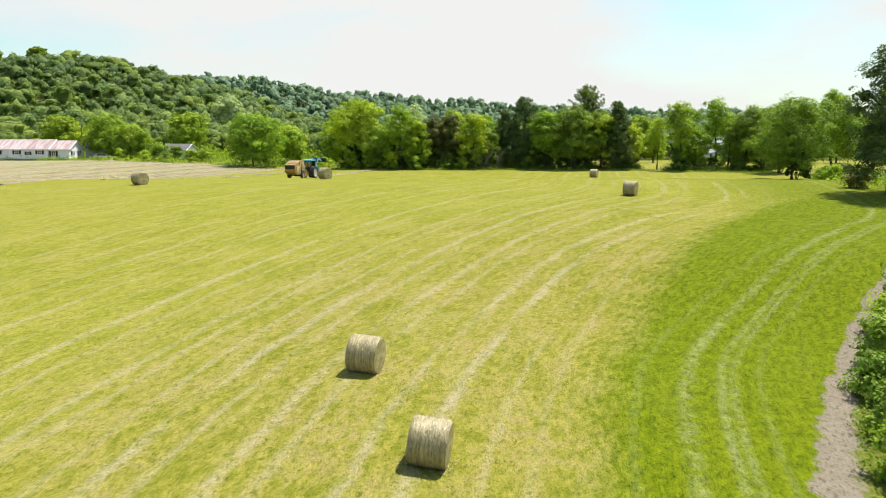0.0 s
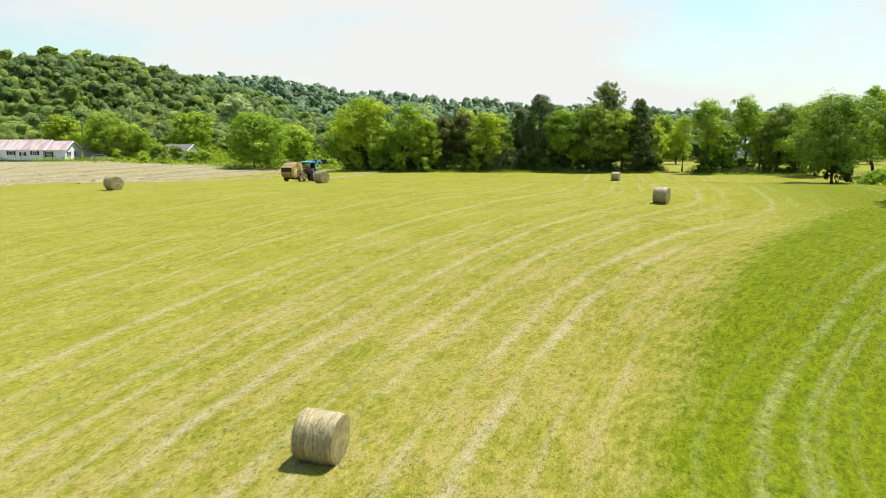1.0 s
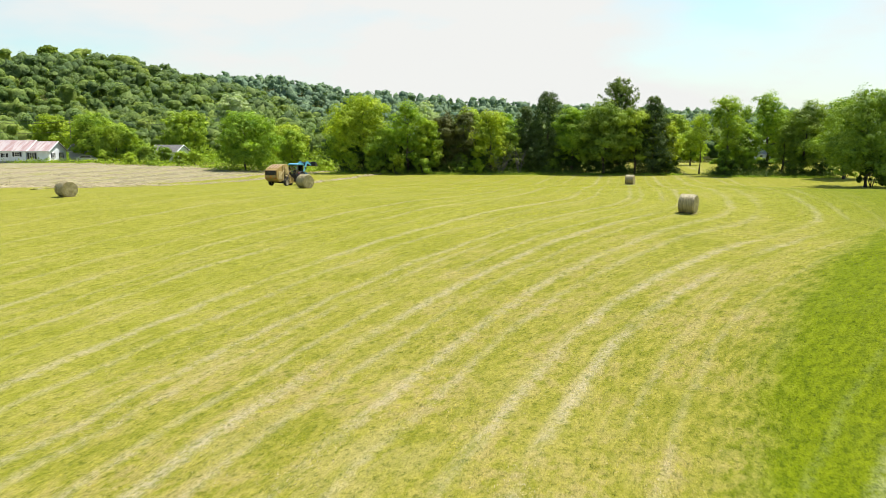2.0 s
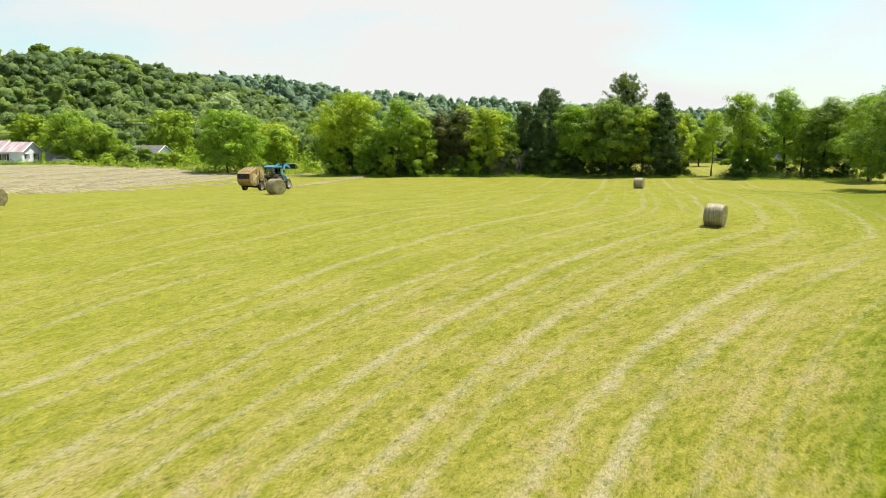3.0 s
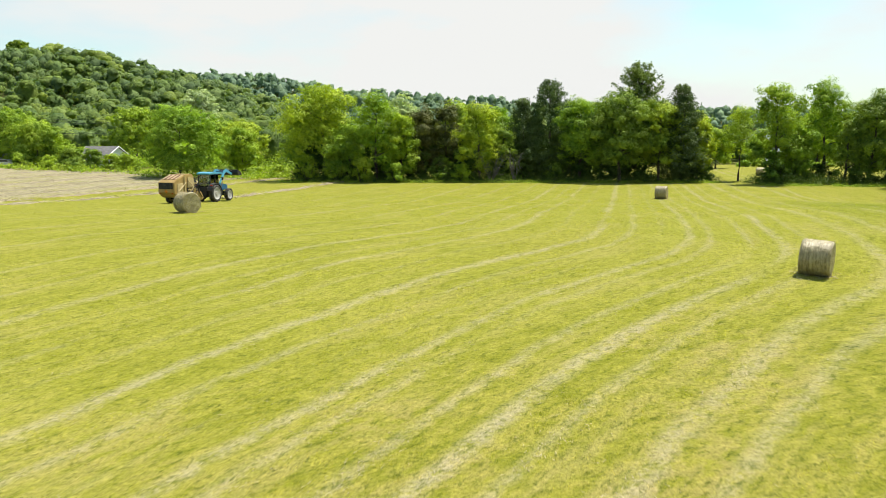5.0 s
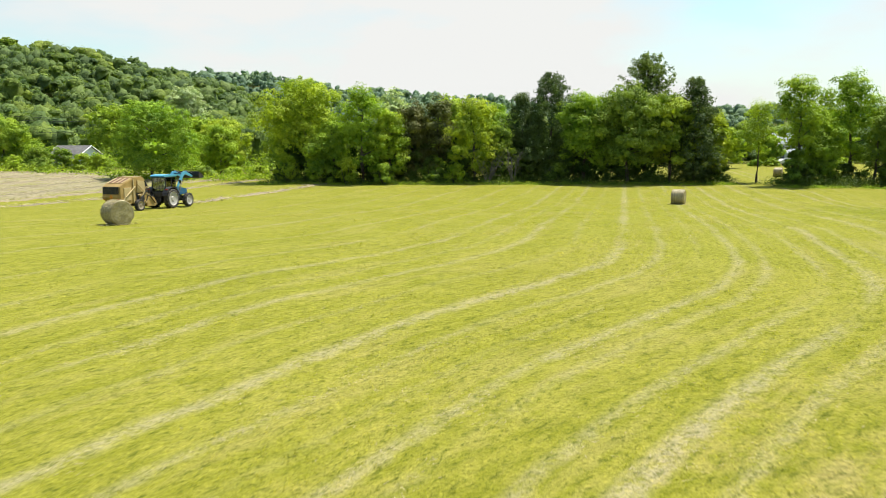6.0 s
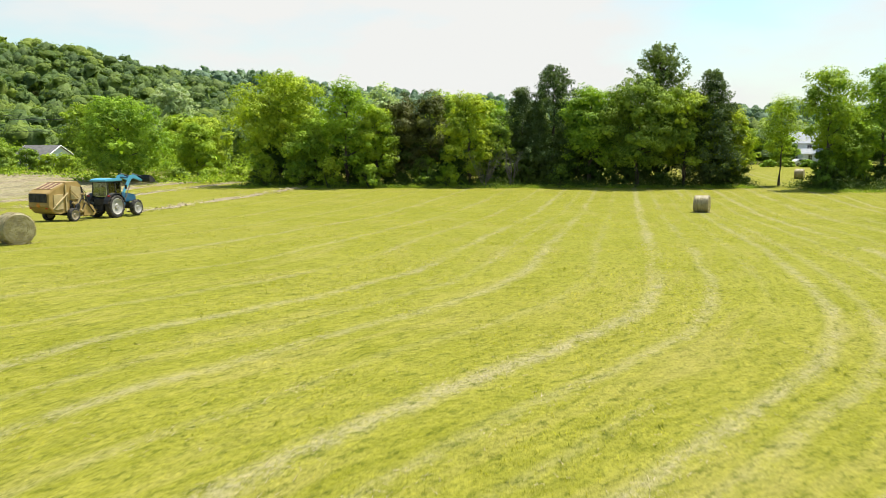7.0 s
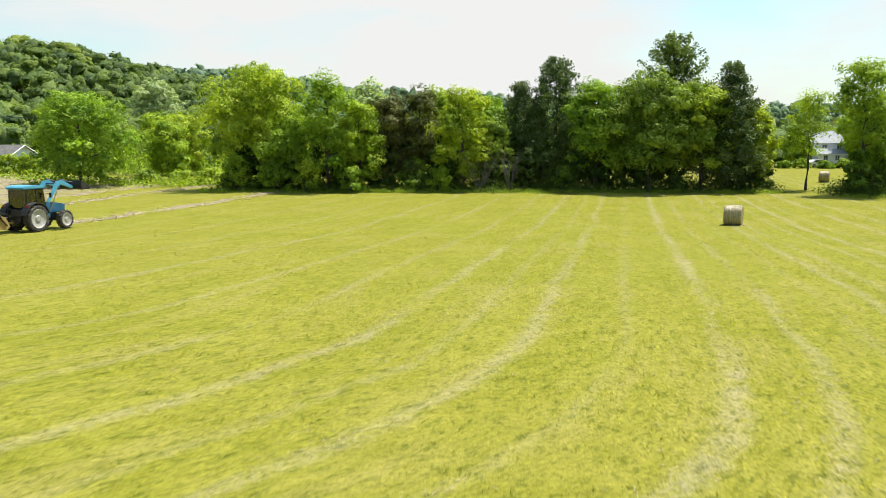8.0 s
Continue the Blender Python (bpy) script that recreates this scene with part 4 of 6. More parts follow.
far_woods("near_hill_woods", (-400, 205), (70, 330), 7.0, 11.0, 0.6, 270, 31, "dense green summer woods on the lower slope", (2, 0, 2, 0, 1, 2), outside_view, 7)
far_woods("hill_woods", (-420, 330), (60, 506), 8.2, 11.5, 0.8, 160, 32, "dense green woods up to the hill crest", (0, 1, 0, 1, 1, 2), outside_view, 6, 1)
far_woods("second_hill_woods", (-470, 610), (120, 775), 9.6, 12.5, 1.0, 50, 33, "dense woods on the farther hill, tinted haze blue", (3, 3, 3, 3, 3, 3), outside_view, 5, 1)
far_woods("distant_ridge_woods", (-420, 920), (820, 1065), 16.0, 18.0, 1.8, 36, 34, "distant wooded ridge, tinted haze blue", (3, 3, 3, 3, 3, 3), outside_view, 4, 1)
far_woods("valley_woods", (70, 240), (330, 400), 9.5, 12.0, 0.8, 90, 35, "green woods along the valley", (0, 1, 2, 0, 2, 0), outside_view, 6)
make_tree("broad", -244.0, 487.0, 14.5, 18.0, 36, "wide dark tree standing up from the hill crest", LEAF_DARK, 0.1, 0.9, 0.7)


# ---- hay bales ----
def make_hay(name, pale, dark, turn_axis, rough=0.85, spec=0.15):
    mat, n = material(name)
    where = n.add("ShaderNodeTexCoord").outputs["Object"]
    rnd = n.add("ShaderNodeObjectInfo").outputs["Random"]
    streak = n.noise(where, 16.0, 4, 0.65, turn_axis)
    patch = n.noise(where, 2.4, 4, 0.6)
    fine = n.noise(where, 60.0, 2, 0.6)
    col = n.mix(n.ramp(streak, 0.32, 0.68), dark, pale)
    col = n.mix(n.math("MULTIPLY", n.ramp(patch, 0.45, 0.7), 0.35), col, tuple(c * 0.6 for c in dark))
    col = n.mix(n.math("MULTIPLY", fine, 0.35), col, pale)
    col = n.mix(1.0, col, n.mix(rnd, (0.88, 0.9, 0.82), (1.06, 1.03, 1.0)), "MULTIPLY")
    finish(n, col, rough, 0, n.bump(n.math("ADD", streak, n.math("MULTIPLY", fine, 0.4)), 0.6, 0.025), spec)
    return mat


MAT_HAY = make_hay("hay_roll", (0.46, 0.39, 0.225), (0.165, 0.128, 0.055), (0.8, 0.14, 0.14), 0.48, 0.6)
MAT_RAKED = make_hay("raked_hay", (0.28, 0.241, 0.158), (0.14, 0.115, 0.07), (1, 1, 1))
MAT_HAY_END = make_hay("hay_end", (0.36, 0.30, 0.14), (0.2, 0.16, 0.07), (1, 1, 1))
MAT_STRAW = plain("loose_straw", (0.431, 0.365, 0.215), 0.8, 0, 0.4, 4.0)


def straw_faces(rng, pts, ways, length, width, flat=3.0):
    side = unit(np.cross(ways, rng.normal(0, flat, ways.shape) + np.array([0, 0, 1.0])))
    le = length * rng.uniform(0.5, 1.4, (len(pts), 1))
    return np.stack([pts - ways * le / 2 - side * width, pts - ways * le / 2 + side * width, pts + ways * le / 2], 1)


def build_bale(dia, length, seed):
    """A round bale lying with its axis along x."""
    rng = np.random.default_rng(seed)
    bale = thing("hay_bale", pose(0, 0, 0), "large round bale of pale dried hay on the mown field", "hay bale", "round hay bales")
    r, half = dia / 2, length / 2
    bm = bmesh.new()
    seg, cols = 48, 15
    rings = []
    for i in range(cols + 1):
        u = -half + length * i / cols
        edge = min(i, cols - i)
        shrink = (0.93, 0.985)[edge] if edge < 2 else 1.0
        ring = []
        for k in range(seg):
            a = k * math.tau / seg
            bump = 0.022 * noise.noise((u * 3 + seed, math.cos(a) * 2.2, math.sin(a) * 2.2)) + 0.012 * noise.noise((u * 14, math.cos(a) * 6 + seed, math.sin(a) * 6))
            rr = r * shrink * (1 + bump)
            zz = rr * math.sin(a)
            zz = max(zz, -r * 0.94)
            ring.append(bm.verts.new((u, rr * math.cos(a), zz + r * 0.94 - 0.02)))
        rings.append(ring)
    for a, b in zip(rings, rings[1:]):
        for k in range(seg):
            bm.faces.new((a[k], b[k], b[(k + 1) % seg], a[(k + 1) % seg]))
    bm.faces.new(rings[0])
    bm.faces.new(rings[-1][::-1])
    bmesh.ops.recalc_face_normals(bm, faces=bm.faces)
    part("roll", bm, MAT_HAY, bale)
    for side in (-1, 1):
        bm = bmesh.new()
        prev = None
        turns, steps = 8.0, 220
        for s in range(steps + 1):
            f = s / steps
            a = f * turns * math.tau
            rr = r * (0.04 + 0.89 * f)
            lift = 0.004 + 0.008 * noise.noise((f * 90, seed, side)) + 0.006 * noise.noise((f * 400, seed, side))
            c = Vector((side * (half - 0.004), rr * math.cos(a), rr * math.sin(a) + r * 0.94 - 0.02))
            out = Vector((0, math.cos(a), math.sin(a)))
            w = r * 0.052
            row = [bm.verts.new(c - out * w), bm.verts.new(c + Vector((side * lift, 0, 0)) - out * w * 0.4), bm.verts.new(c + Vector((side * lift, 0, 0)) + out * w * 0.4), bm.verts.new(c + out * w)]
            for v in row:
                v.co.z = max(v.co.z, 0.0)
            if prev:
                for k in range(3):
                    bm.faces.new((prev[k], prev[k + 1], row[k + 1], row[k]))
            prev = row
        bmesh.ops.recalc_face_normals(bm, faces=bm.faces)
        part("spiral_end", bm, MAT_HAY_END, bale, "rolled spiral end of the bale")
    count = 1500
    a = rng.uniform(0, math.tau, count)
    u = rng.uniform(-half, half, count)
    pts = np.stack([u, r * 1.005 * np.cos(a), r * 1.005 * np.sin(a) + r * 0.94 - 0.02], -1)
    pts[:, 2] = np.maximum(pts[:, 2], 0.02)
    ways = unit(np.stack([rng.normal(0, 0.35, count), -np.sin(a), np.cos(a)], -1) + rng.normal(0, 0.22, (count, 3)))
    foot = np.stack([rng.uniform(-half - 0.3, half + 0.3, 260), rng.normal(0, r * 0.75, 260), np.full(260, 0.03)], -1)
    pts = np.concatenate([pts, foot])
    ways = np.concatenate([ways, unit(rng.normal(0, 1, (260, 3)) * np.array([1, 1, 0.15]))])
    quads("stray_straw", straw_faces(rng, pts, ways, 0.2, 0.008), MAT_STRAW, bale, 3)
    return bale


def on_slope(x, y, turn):
    """A pose that lies flat on the ground there."""
    e = 0.5
    up = Vector((ground_at(x - e, y) - ground_at(x + e, y), ground_at(x, y - e) - ground_at(x, y + e), 2 * e)).normalized()
    return Matrix.Translation((x, y, ground_at(x, y))) @ Vector((0, 0, 1)).rotation_difference(up).to_matrix().to_4x4() @ pose(0, 0, 0, 0, 0, turn)


bale = build_bale(1.5, 1.2, 3)
bale.matrix_basis = on_slope(-0.45, 23.2, -10)
for bx, by, turn, size in ((-3.1, 30.6, -14, 1.0), (-32.0, 83.6, -34, 0.96), (17.9, 75.5, -32, 0.93), (23.2, 121.8, -26, 0.88), (-14.45, 97.0, -40, 0.95), (50.3, 170.0, -30, 0.95)):
    copy_thing(bale, on_slope(bx, by, turn) @ Matrix.Scale(size, 4))


# ---- raked windrows ----
def build_windrow(u0, y0, y1, wide, tall, seed):
    rng = np.random.default_rng(seed)
    bm = bmesh.new()
    prev = None
    steps = int((y1 - y0) / 0.5)
    for i in range(steps + 1):
        y = y0 + (y1 - y0) * i / steps
        c = u0 + 0.2 * y + 1.6 * noise.noise((y * 0.05, seed, 0)) + 0.5 * noise.noise((y * 0.3, seed, 4))
        k = max(0.0, 0.45 + 1.5 * noise.noise((y * 0.2, seed, 9)) + 0.7 * noise.noise((y * 0.9, seed, 2)))
        row = []
        for j in range(7):
            s = j / 6 * 2 - 1
            x = c + s * wide / 2 * (0.8 + 0.4 * k)
            h = tall * k * max(0, 1 - s * s) ** 0.8 * (1 + 0.5 * noise.noise((x * 3, y * 2.5, seed)))
            row.append(bm.verts.new((x, y, ground_at(x, y) - 0.02 + h)))
        if prev:
            for j in range(6):
                bm.faces.new((prev[j], prev[j + 1], row[j + 1], row[j]))
        prev = row
    row = thing("windrow", pose(0, 0, 0), "raked row of drying tan hay on the field", "windrow", "raked hay windrows")
    part("hay_ridge", bm, MAT_RAKED, row)
    count = int((y1 - y0) * 34)
    y = rng.uniform(y0, y1, count)
    x = u0 + 0.2 * y + rng.normal(0, wide * 0.7, count)
    pts = np.stack([x, y, land(x, y) + rng.uniform(0.02, tall * 0.9, count)], -1)
    ways = unit(rng.normal(0, 1, (count, 3)) * np.array([1, 1, 0.2]))
    quads("stray_straw", straw_faces(rng, pts, ways, 0.5, 0.022, 0.35), MAT_STRAW, row, 3)


for i, (u0, y0, y1) in enumerate(((-44.6, 123, 158), (-57.5, 92, 172), (-64, 84, 178), (-70, 82, 180), (-76.5, 80, 181), (-83, 80, 182), (-90, 80, 182), (-98, 84, 182), (-106, 90, 182))):
    build_windrow(u0, y0, y1, 1.0 if i < 2 else 1.6, 0.2 if i < 2 else 0.24, 300 + i)


# ---- tractor ----
PAINT_BLUE = plain("blue_paint", (0.0199, 0.124, 0.241), 0.35, 0, 0.2, 2.0, (0.132, 0.124, 0.0995), 0.5)
PAINT_ROOF = plain("roof_blue_paint", (0.0912, 0.332, 0.48), 0.35, 0, 0.15, 2.0, None, 0.5)
BLACK_IRON = plain("black_iron", (0.0166, 0.0166, 0.0183), 0.55, 0, 0.3, 3.0, (0.0746, 0.0622, 0.0456))
RUBBER = plain("dusty_rubber", (0.0414, 0.039, 0.0356), 0.9, 0, 0.3, 4.0, (0.215, 0.187, 0.149))
RIM_WHITE = plain("rim_paint", (0.448, 0.431, 0.407), 0.55, 0, 0.3, 4.0, (0.249, 0.207, 0.149))
RIM_TAN = plain("dusty_rim", (0.332, 0.273, 0.183), 0.7, 0, 0.3, 4.0, (0.166, 0.132, 0.0912))
STEEL = plain("worn_steel", (0.265, 0.256, 0.249), 0.4, 0.8, 0.3, 4.0, (0.0829, 0.058, 0.0414))
TAN_PAINT = plain("tan_paint", (0.381, 0.256, 0.0829), 0.5, 0, 0.28, 1.6, (0.249, 0.183, 0.0995))
TAN_PALE = plain("faded_tan_paint", (0.48, 0.373, 0.183), 0.55, 0, 0.22, 2.0, (0.282, 0.224, 0.141))
RED_FADED = plain("faded_red_belt", (0.207, 0.0995, 0.0746), 0.7, 0, 0.3, 3.0)
AMBER = plain("amber_lens", (0.58, 0.207, 0.0249), 0.3)
RED_LENS = plain("red_lens", (0.414, 0.0249, 0.0166), 0.3)
SEAT = plain("seat_cloth", (0.0414, 0.0414, 0.0456), 0.9)


def make_glass():
    mat, n = material("tinted_glass")
    g, t, m = n.add("ShaderNodeBsdfGlossy"), n.add("ShaderNodeBsdfTransparent"), n.add("ShaderNodeMixShader")
    g.inputs["Roughness"].default_value = 0.04
    t.inputs["Color"].default_value = (0.72, 0.83, 0.87, 1)
    fres = n.add("ShaderNodeFresnel")
    fres.inputs["IOR"].default_value = 1.5
    n.put(m.inputs[0], n.math("ADD", fres.outputs[0], 0.07, clamp=True))
    n.tree.links.new(t.outputs[0], m.inputs[1])
    n.tree.links.new(g.outputs[0], m.inputs[2])
    n.tree.links.new(m.outputs[0], n.add("ShaderNodeOutputMaterial").inputs["Surface"])
    return mat


GLASS = make_glass()


def make_wheel(parent, x, y, radius, width, rim_mat, lugs, side):
    """A wheel with its axle along y; its rim dishes towards side."""
    wheel = new("wheel")
    wheel.parent = parent
    wheel.location = (x, y, radius)
    bm = bmesh.new()
    hw, r = width / 2, radius
    lathe(bm, [(r * 0.66, -hw * 0.8), (r * 0.73, -hw), (r * 0.88, -hw * 1.02), (r * 0.955, -hw * 0.8), (r * 0.965, 0), (r * 0.955, hw * 0.8), (r * 0.88, hw * 1.02), (r * 0.73, hw), (r * 0.66, hw * 0.8)], 32, hoop=True)
    for k in range(lugs):
        for s in (-1, 1):
            a = (k + (0.5 if s > 0 else 0)) * math.tau / lugs
            turn = Matrix.Rotation(-a, 4, "Y") @ Matrix.Rotation(radians(28 * s), 4, "X")
            c = Vector((r * 0.965 * math.cos(a), s * hw * 0.48, r * 0.965 * math.sin(a)))
            box(bm, c, (r * 0.075, hw * 1.02, r * 0.075), 0, turn)
    part("tyre", bm, RUBBER, wheel)
    bm = bmesh.new()
    s = side
    prof = [(r * 0.68, -hw * 0.8), (r * 0.72, hw * 0.9), (r * 0.68, hw * 1.0), (r * 0.60, hw * 0.78), (r * 0.26, hw * 0.60), (r * 0.2, hw * 0.85), (r * 0.05, hw * 0.87)]
    lathe(bm, [(a, s * b) for a, b in prof], 28)
    for k in range(8):
        a = k * math.tau / 8
        rod(bm, (r * 0.15 * math.cos(a), s * hw * 0.84, r * 0.15 * math.sin(a)), (r * 0.15 * math.cos(a), s * hw * 0.94, r * 0.15 * math.sin(a)), r * 0.025, seg=6)
    part("rim", bm, rim_mat, wheel, "pale dusty painted wheel rim")
    return wheel


def build_tractor(m):
    t = thing("tractor", m, "blue farm tractor with a cab and raised front loader", "tractor")
    for y in (0.82, -0.82):
        make_wheel(t, 0, y, 0.82, 0.46, RIM_WHITE, 16, 1 if y > 0 else -1)
        make_wheel(t, 2.3, y * 0.98, 0.58, 0.36, RIM_WHITE, 14, 1 if y > 0 else -1)
    bm = bmesh.new()
    box(bm, (0.95, 0, 0.78), (2.7, 0.46, 0.5), 0.05)
    rod(bm, (0, -0.75, 0.82), (0, 0.75, 0.82), 0.16)
    rod(bm, (2.3, -0.7, 0.58), (2.3, 0.7, 0.58), 0.11)
    box(bm, (-0.35, 0, 0.75), (0.5, 0.6, 0.55), 0.05)
    box(bm, (2.65, 0, 0.72), (0.35, 0.5, 0.34), 0.04)
    part("chassis", bm, BLACK_IRON, t)
    bm = bmesh.new()
    prism(bm, [(0.95, 1.02), (2.86, 0.98), (2.92, 1.30), (2.78, 1.50), (1.9, 1.66), (0.95, 1.74)], -0.36, 0.36, 0.05)
    part("bonnet", bm, PAINT_BLUE, t)
    bm = bmesh.new()
    box(bm, (2.905, 0, 1.2), (0.05, 0.56, 0.34), 0.015)
    for k in range(5):
        box(bm, (2.935, 0, 1.08 + k * 0.06), (0.02, 0.5, 0.02))
    part("grille", bm, BLACK_IRON, t)
    for y in (0.23, -0.23):
        bm = bmesh.new()
        box(bm, (2.93, y, 1.42), (0.06, 0.14, 0.09), 0.015)
        part("headlight", bm, RIM_WHITE, t, "clear headlight")
    # cab
    bm = bmesh.new()
    box(bm, (0.25, 0, 1.10), (1.35, 1.0, 0.16), 0.03)
    for x, y0, y1 in ((-0.42, 0.66, 0.62), (0.32, 0.70, 0.64), (0.98, 0.60, 0.56)):
        for s in (1, -1):
            rod(bm, (x + (0.06 if x > 0.5 else 0), s * y0, 1.12), (x - (0.05 if x > 0.5 else 0), s * y1, 2.56), 0.042, seg=6)
    for s in (1, -1):
        rod(bm, (-0.42, s * 0.63, 2.54), (0.94, s * 0.57, 2.54), 0.04, seg=6)
    rod(bm, (-0.42, -0.63, 2.54), (-0.42, 0.63, 2.54), 0.04, seg=6)
    rod(bm, (0.94, -0.57, 2.54), (0.94, 0.57, 2.54), 0.04, seg=6)
    part("cab_frame", bm, BLACK_IRON, t)
    bm = bmesh.new()
    prism(bm, [(-0.62, 2.56), (1.10, 2.56), (1.14, 2.63), (1.0, 2.74), (0.25, 2.79), (-0.52, 2.75), (-0.66, 2.64)], -0.70, 0.70, 0.05)
    part("cab_roof", bm, PAINT_ROOF, t, "light blue cab roof")
    for name, outline, y in (("side_window", [(-0.38, 1.5), (0.29, 1.2), (0.29, 2.5), (-0.38, 2.5)], 0.655), ("door_glass", [(0.36, 1.2), (0.96, 1.2), (0.90, 2.5), (0.36, 2.5)], 0.62)):
        for s in (1, -1):
            bm = bmesh.new()
            prism(bm, outline, s * y - 0.006, s * y + 0.006)
            part(name, bm, GLASS, t, "tinted cab glass").visible_shadow = False
    for name, x in (("rear_window", -0.42), ("windscreen", 0.97)):
        bm = bmesh.new()
        box(bm, (x, 0, 2.0), (0.012, 1.14, 1.04))
        part(name, bm, GLASS, t, "tinted cab glass").visible_shadow = False
    bm = bmesh.new()
    box(bm, (0.0, 0, 1.45), (0.5, 0.5, 0.14), 0.05)
    box(bm, (-0.24, 0, 1.80), (0.14, 0.5, 0.66), 0.05)
    part("seat", bm, SEAT, t)
    bm = bmesh.new()
    rod(bm, (0.82, 0, 1.2), (0.60, 0, 1.72), 0.03)
    lathe(bm, [(0.17, 0), (0.20, 0.02), (0.17, 0.04)], 20, "X", (0.58, 0, 1.74))
    part("steering_wheel", bm, BLACK_IRON, t)
    # mudguards
    for s in (1, -1):
        bm = bmesh.new()
        inner, outer = [], []
        for k in range(11):
            a = radians(15 + k * 15)
            inner.append((0.90 * math.cos(a), 0.84 + 0.88 * math.sin(a)))
            outer.append((0.95 * math.cos(a), 0.84 + 0.94 * math.sin(a)))
        prism(bm, inner + outer[::-1], s * 0.58, s * 1.02)
        part("mudguard", bm, BLACK_IRON, t)
        bm = bmesh.new()
        box(bm, (-0.62, s * 0.86, 1.58), (0.06, 0.22, 0.1), 0.02)
        part("tail_light", bm, RED_LENS, t, "red tail light")
        bm = bmesh.new()
        box(bm, (0.62, s * 0.66, 0.62), (0.34, 0.26, 0.05), 0.01)
        box(bm, (0.62, s * 0.62, 0.90), (0.30, 0.24, 0.04), 0.01)
        rod(bm, (0.47, s * 0.75, 0.6), (0.47, s * 0.68, 1.1), 0.02, seg=6)
        rod(bm, (0.77, s * 0.75, 0.6), (0.77, s * 0.68, 1.1), 0.02, seg=6)
        part("step", bm, BLACK_IRON, t)
        bm = bmesh.new()
        rod(bm, (0.95, s * 0.6, 2.2), (1.05, s * 0.95, 2.25), 0.015, seg=6)
        box(bm, (1.06, s * 0.98, 2.14), (0.04, 0.16, 0.3), 0.015)
        part("mirror", bm, BLACK_IRON, t)
    bm = bmesh.new()
    rod(bm, (1.35, 0.30, 1.6), (1.35, 0.30, 2.45), 0.045)
    rod(bm, (1.35, 0.30, 1.75), (1.35, 0.30, 2.1), 0.07)
    part("exhaust", bm, BLACK_IRON, t)
    # rear linkage
    bm = bmesh.new()
    for s in (1, -1):
        rod(bm, (-0.35, s * 0.3, 0.62), (-1.05, s * 0.36, 0.55), 0.035)
        rod(bm, (-0.45, s * 0.28, 1.15), (-0.85, s * 0.34, 0.58), 0.028)
    rod(bm, (-0.4, 0, 0.95), (-0.95, 0, 0.85), 0.035)
    box(bm, (-0.55, 0, 0.42), (0.9, 0.1, 0.06), 0.01)
    box(bm, (-0.52, 0, 1.18), (0.22, 0.8, 0.42), 0.05)
    part("hitch", bm, BLACK_IRON, t)
    # front loader
    loader = new("front_loader")
    loader.parent = t
    tagged(loader, "light blue loader arms holding a raised bucket")
    for s in (1, -1):
        y = s * 0.52
        bm = bmesh.new()
        prism(bm, [(1.05, 0.75), (1.40, 0.75), (1.42, 1.55), (1.30, 1.75), (1.12, 1.72)], y - 0.06, y + 0.06, 0.01)
        part("tower", bm, PAINT_BLUE, loader)
        bm = bmesh.new()
        prism(bm, [(1.15, 1.58), (1.30, 1.52), (2.20, 2.60), (2.46, 2.70), (3.40, 2.40), (3.48, 2.54), (2.58, 2.96), (2.10, 2.92)], y - 0.055, y + 0.055, 0.012)
        part("loader_arm", bm, PAINT_ROOF, loader)
        for ends in (((1.38, y, 1.05), (1.78, y, 1.72), (2.10, y, 2.28)), ((2.42, y, 3.02), (2.95, y, 2.90), (3.45, y, 2.80))):
            bm = bmesh.new()
            rod(bm, ends[0], ends[1], 0.045)
            rod(bm, ends[1] if ends[0][2] > 2 else (ends[1][0] - 0.02, y, ends[1][2] - 0.03), ends[2], 0.025)
            part("ram", bm, STEEL, loader)
    bm = bmesh.new()
    rod(bm, (2.35, -0.5, 2.76), (2.35, 0.5, 2.76), 0.05)
    part("cross_tube", bm, PAINT_BLUE, loader)
    bm = bmesh.new()
    curve = [(3.48, 2.90), (3.44, 2.64), (3.50, 2.42), (3.66, 2.32), (4.25, 2.36)]
    back = [(4.25, 2.39), (3.68, 2.36), (3.54, 2.45), (3.48, 2.65), (3.52, 2.90)]
    prism(bm, curve + back, -1.15, 1.15)
    for s in (1, -1):
        prism(bm, [(3.48, 2.90), (3.44, 2.64), (3.50, 2.42), (3.66, 2.32), (4.25, 2.36), (3.92, 2.72)], s * 1.15 - 0.02, s * 1.15 + 0.02)
    part("bucket", bm, BLACK_IRON, loader, "dark raised loader bucket")
    return t


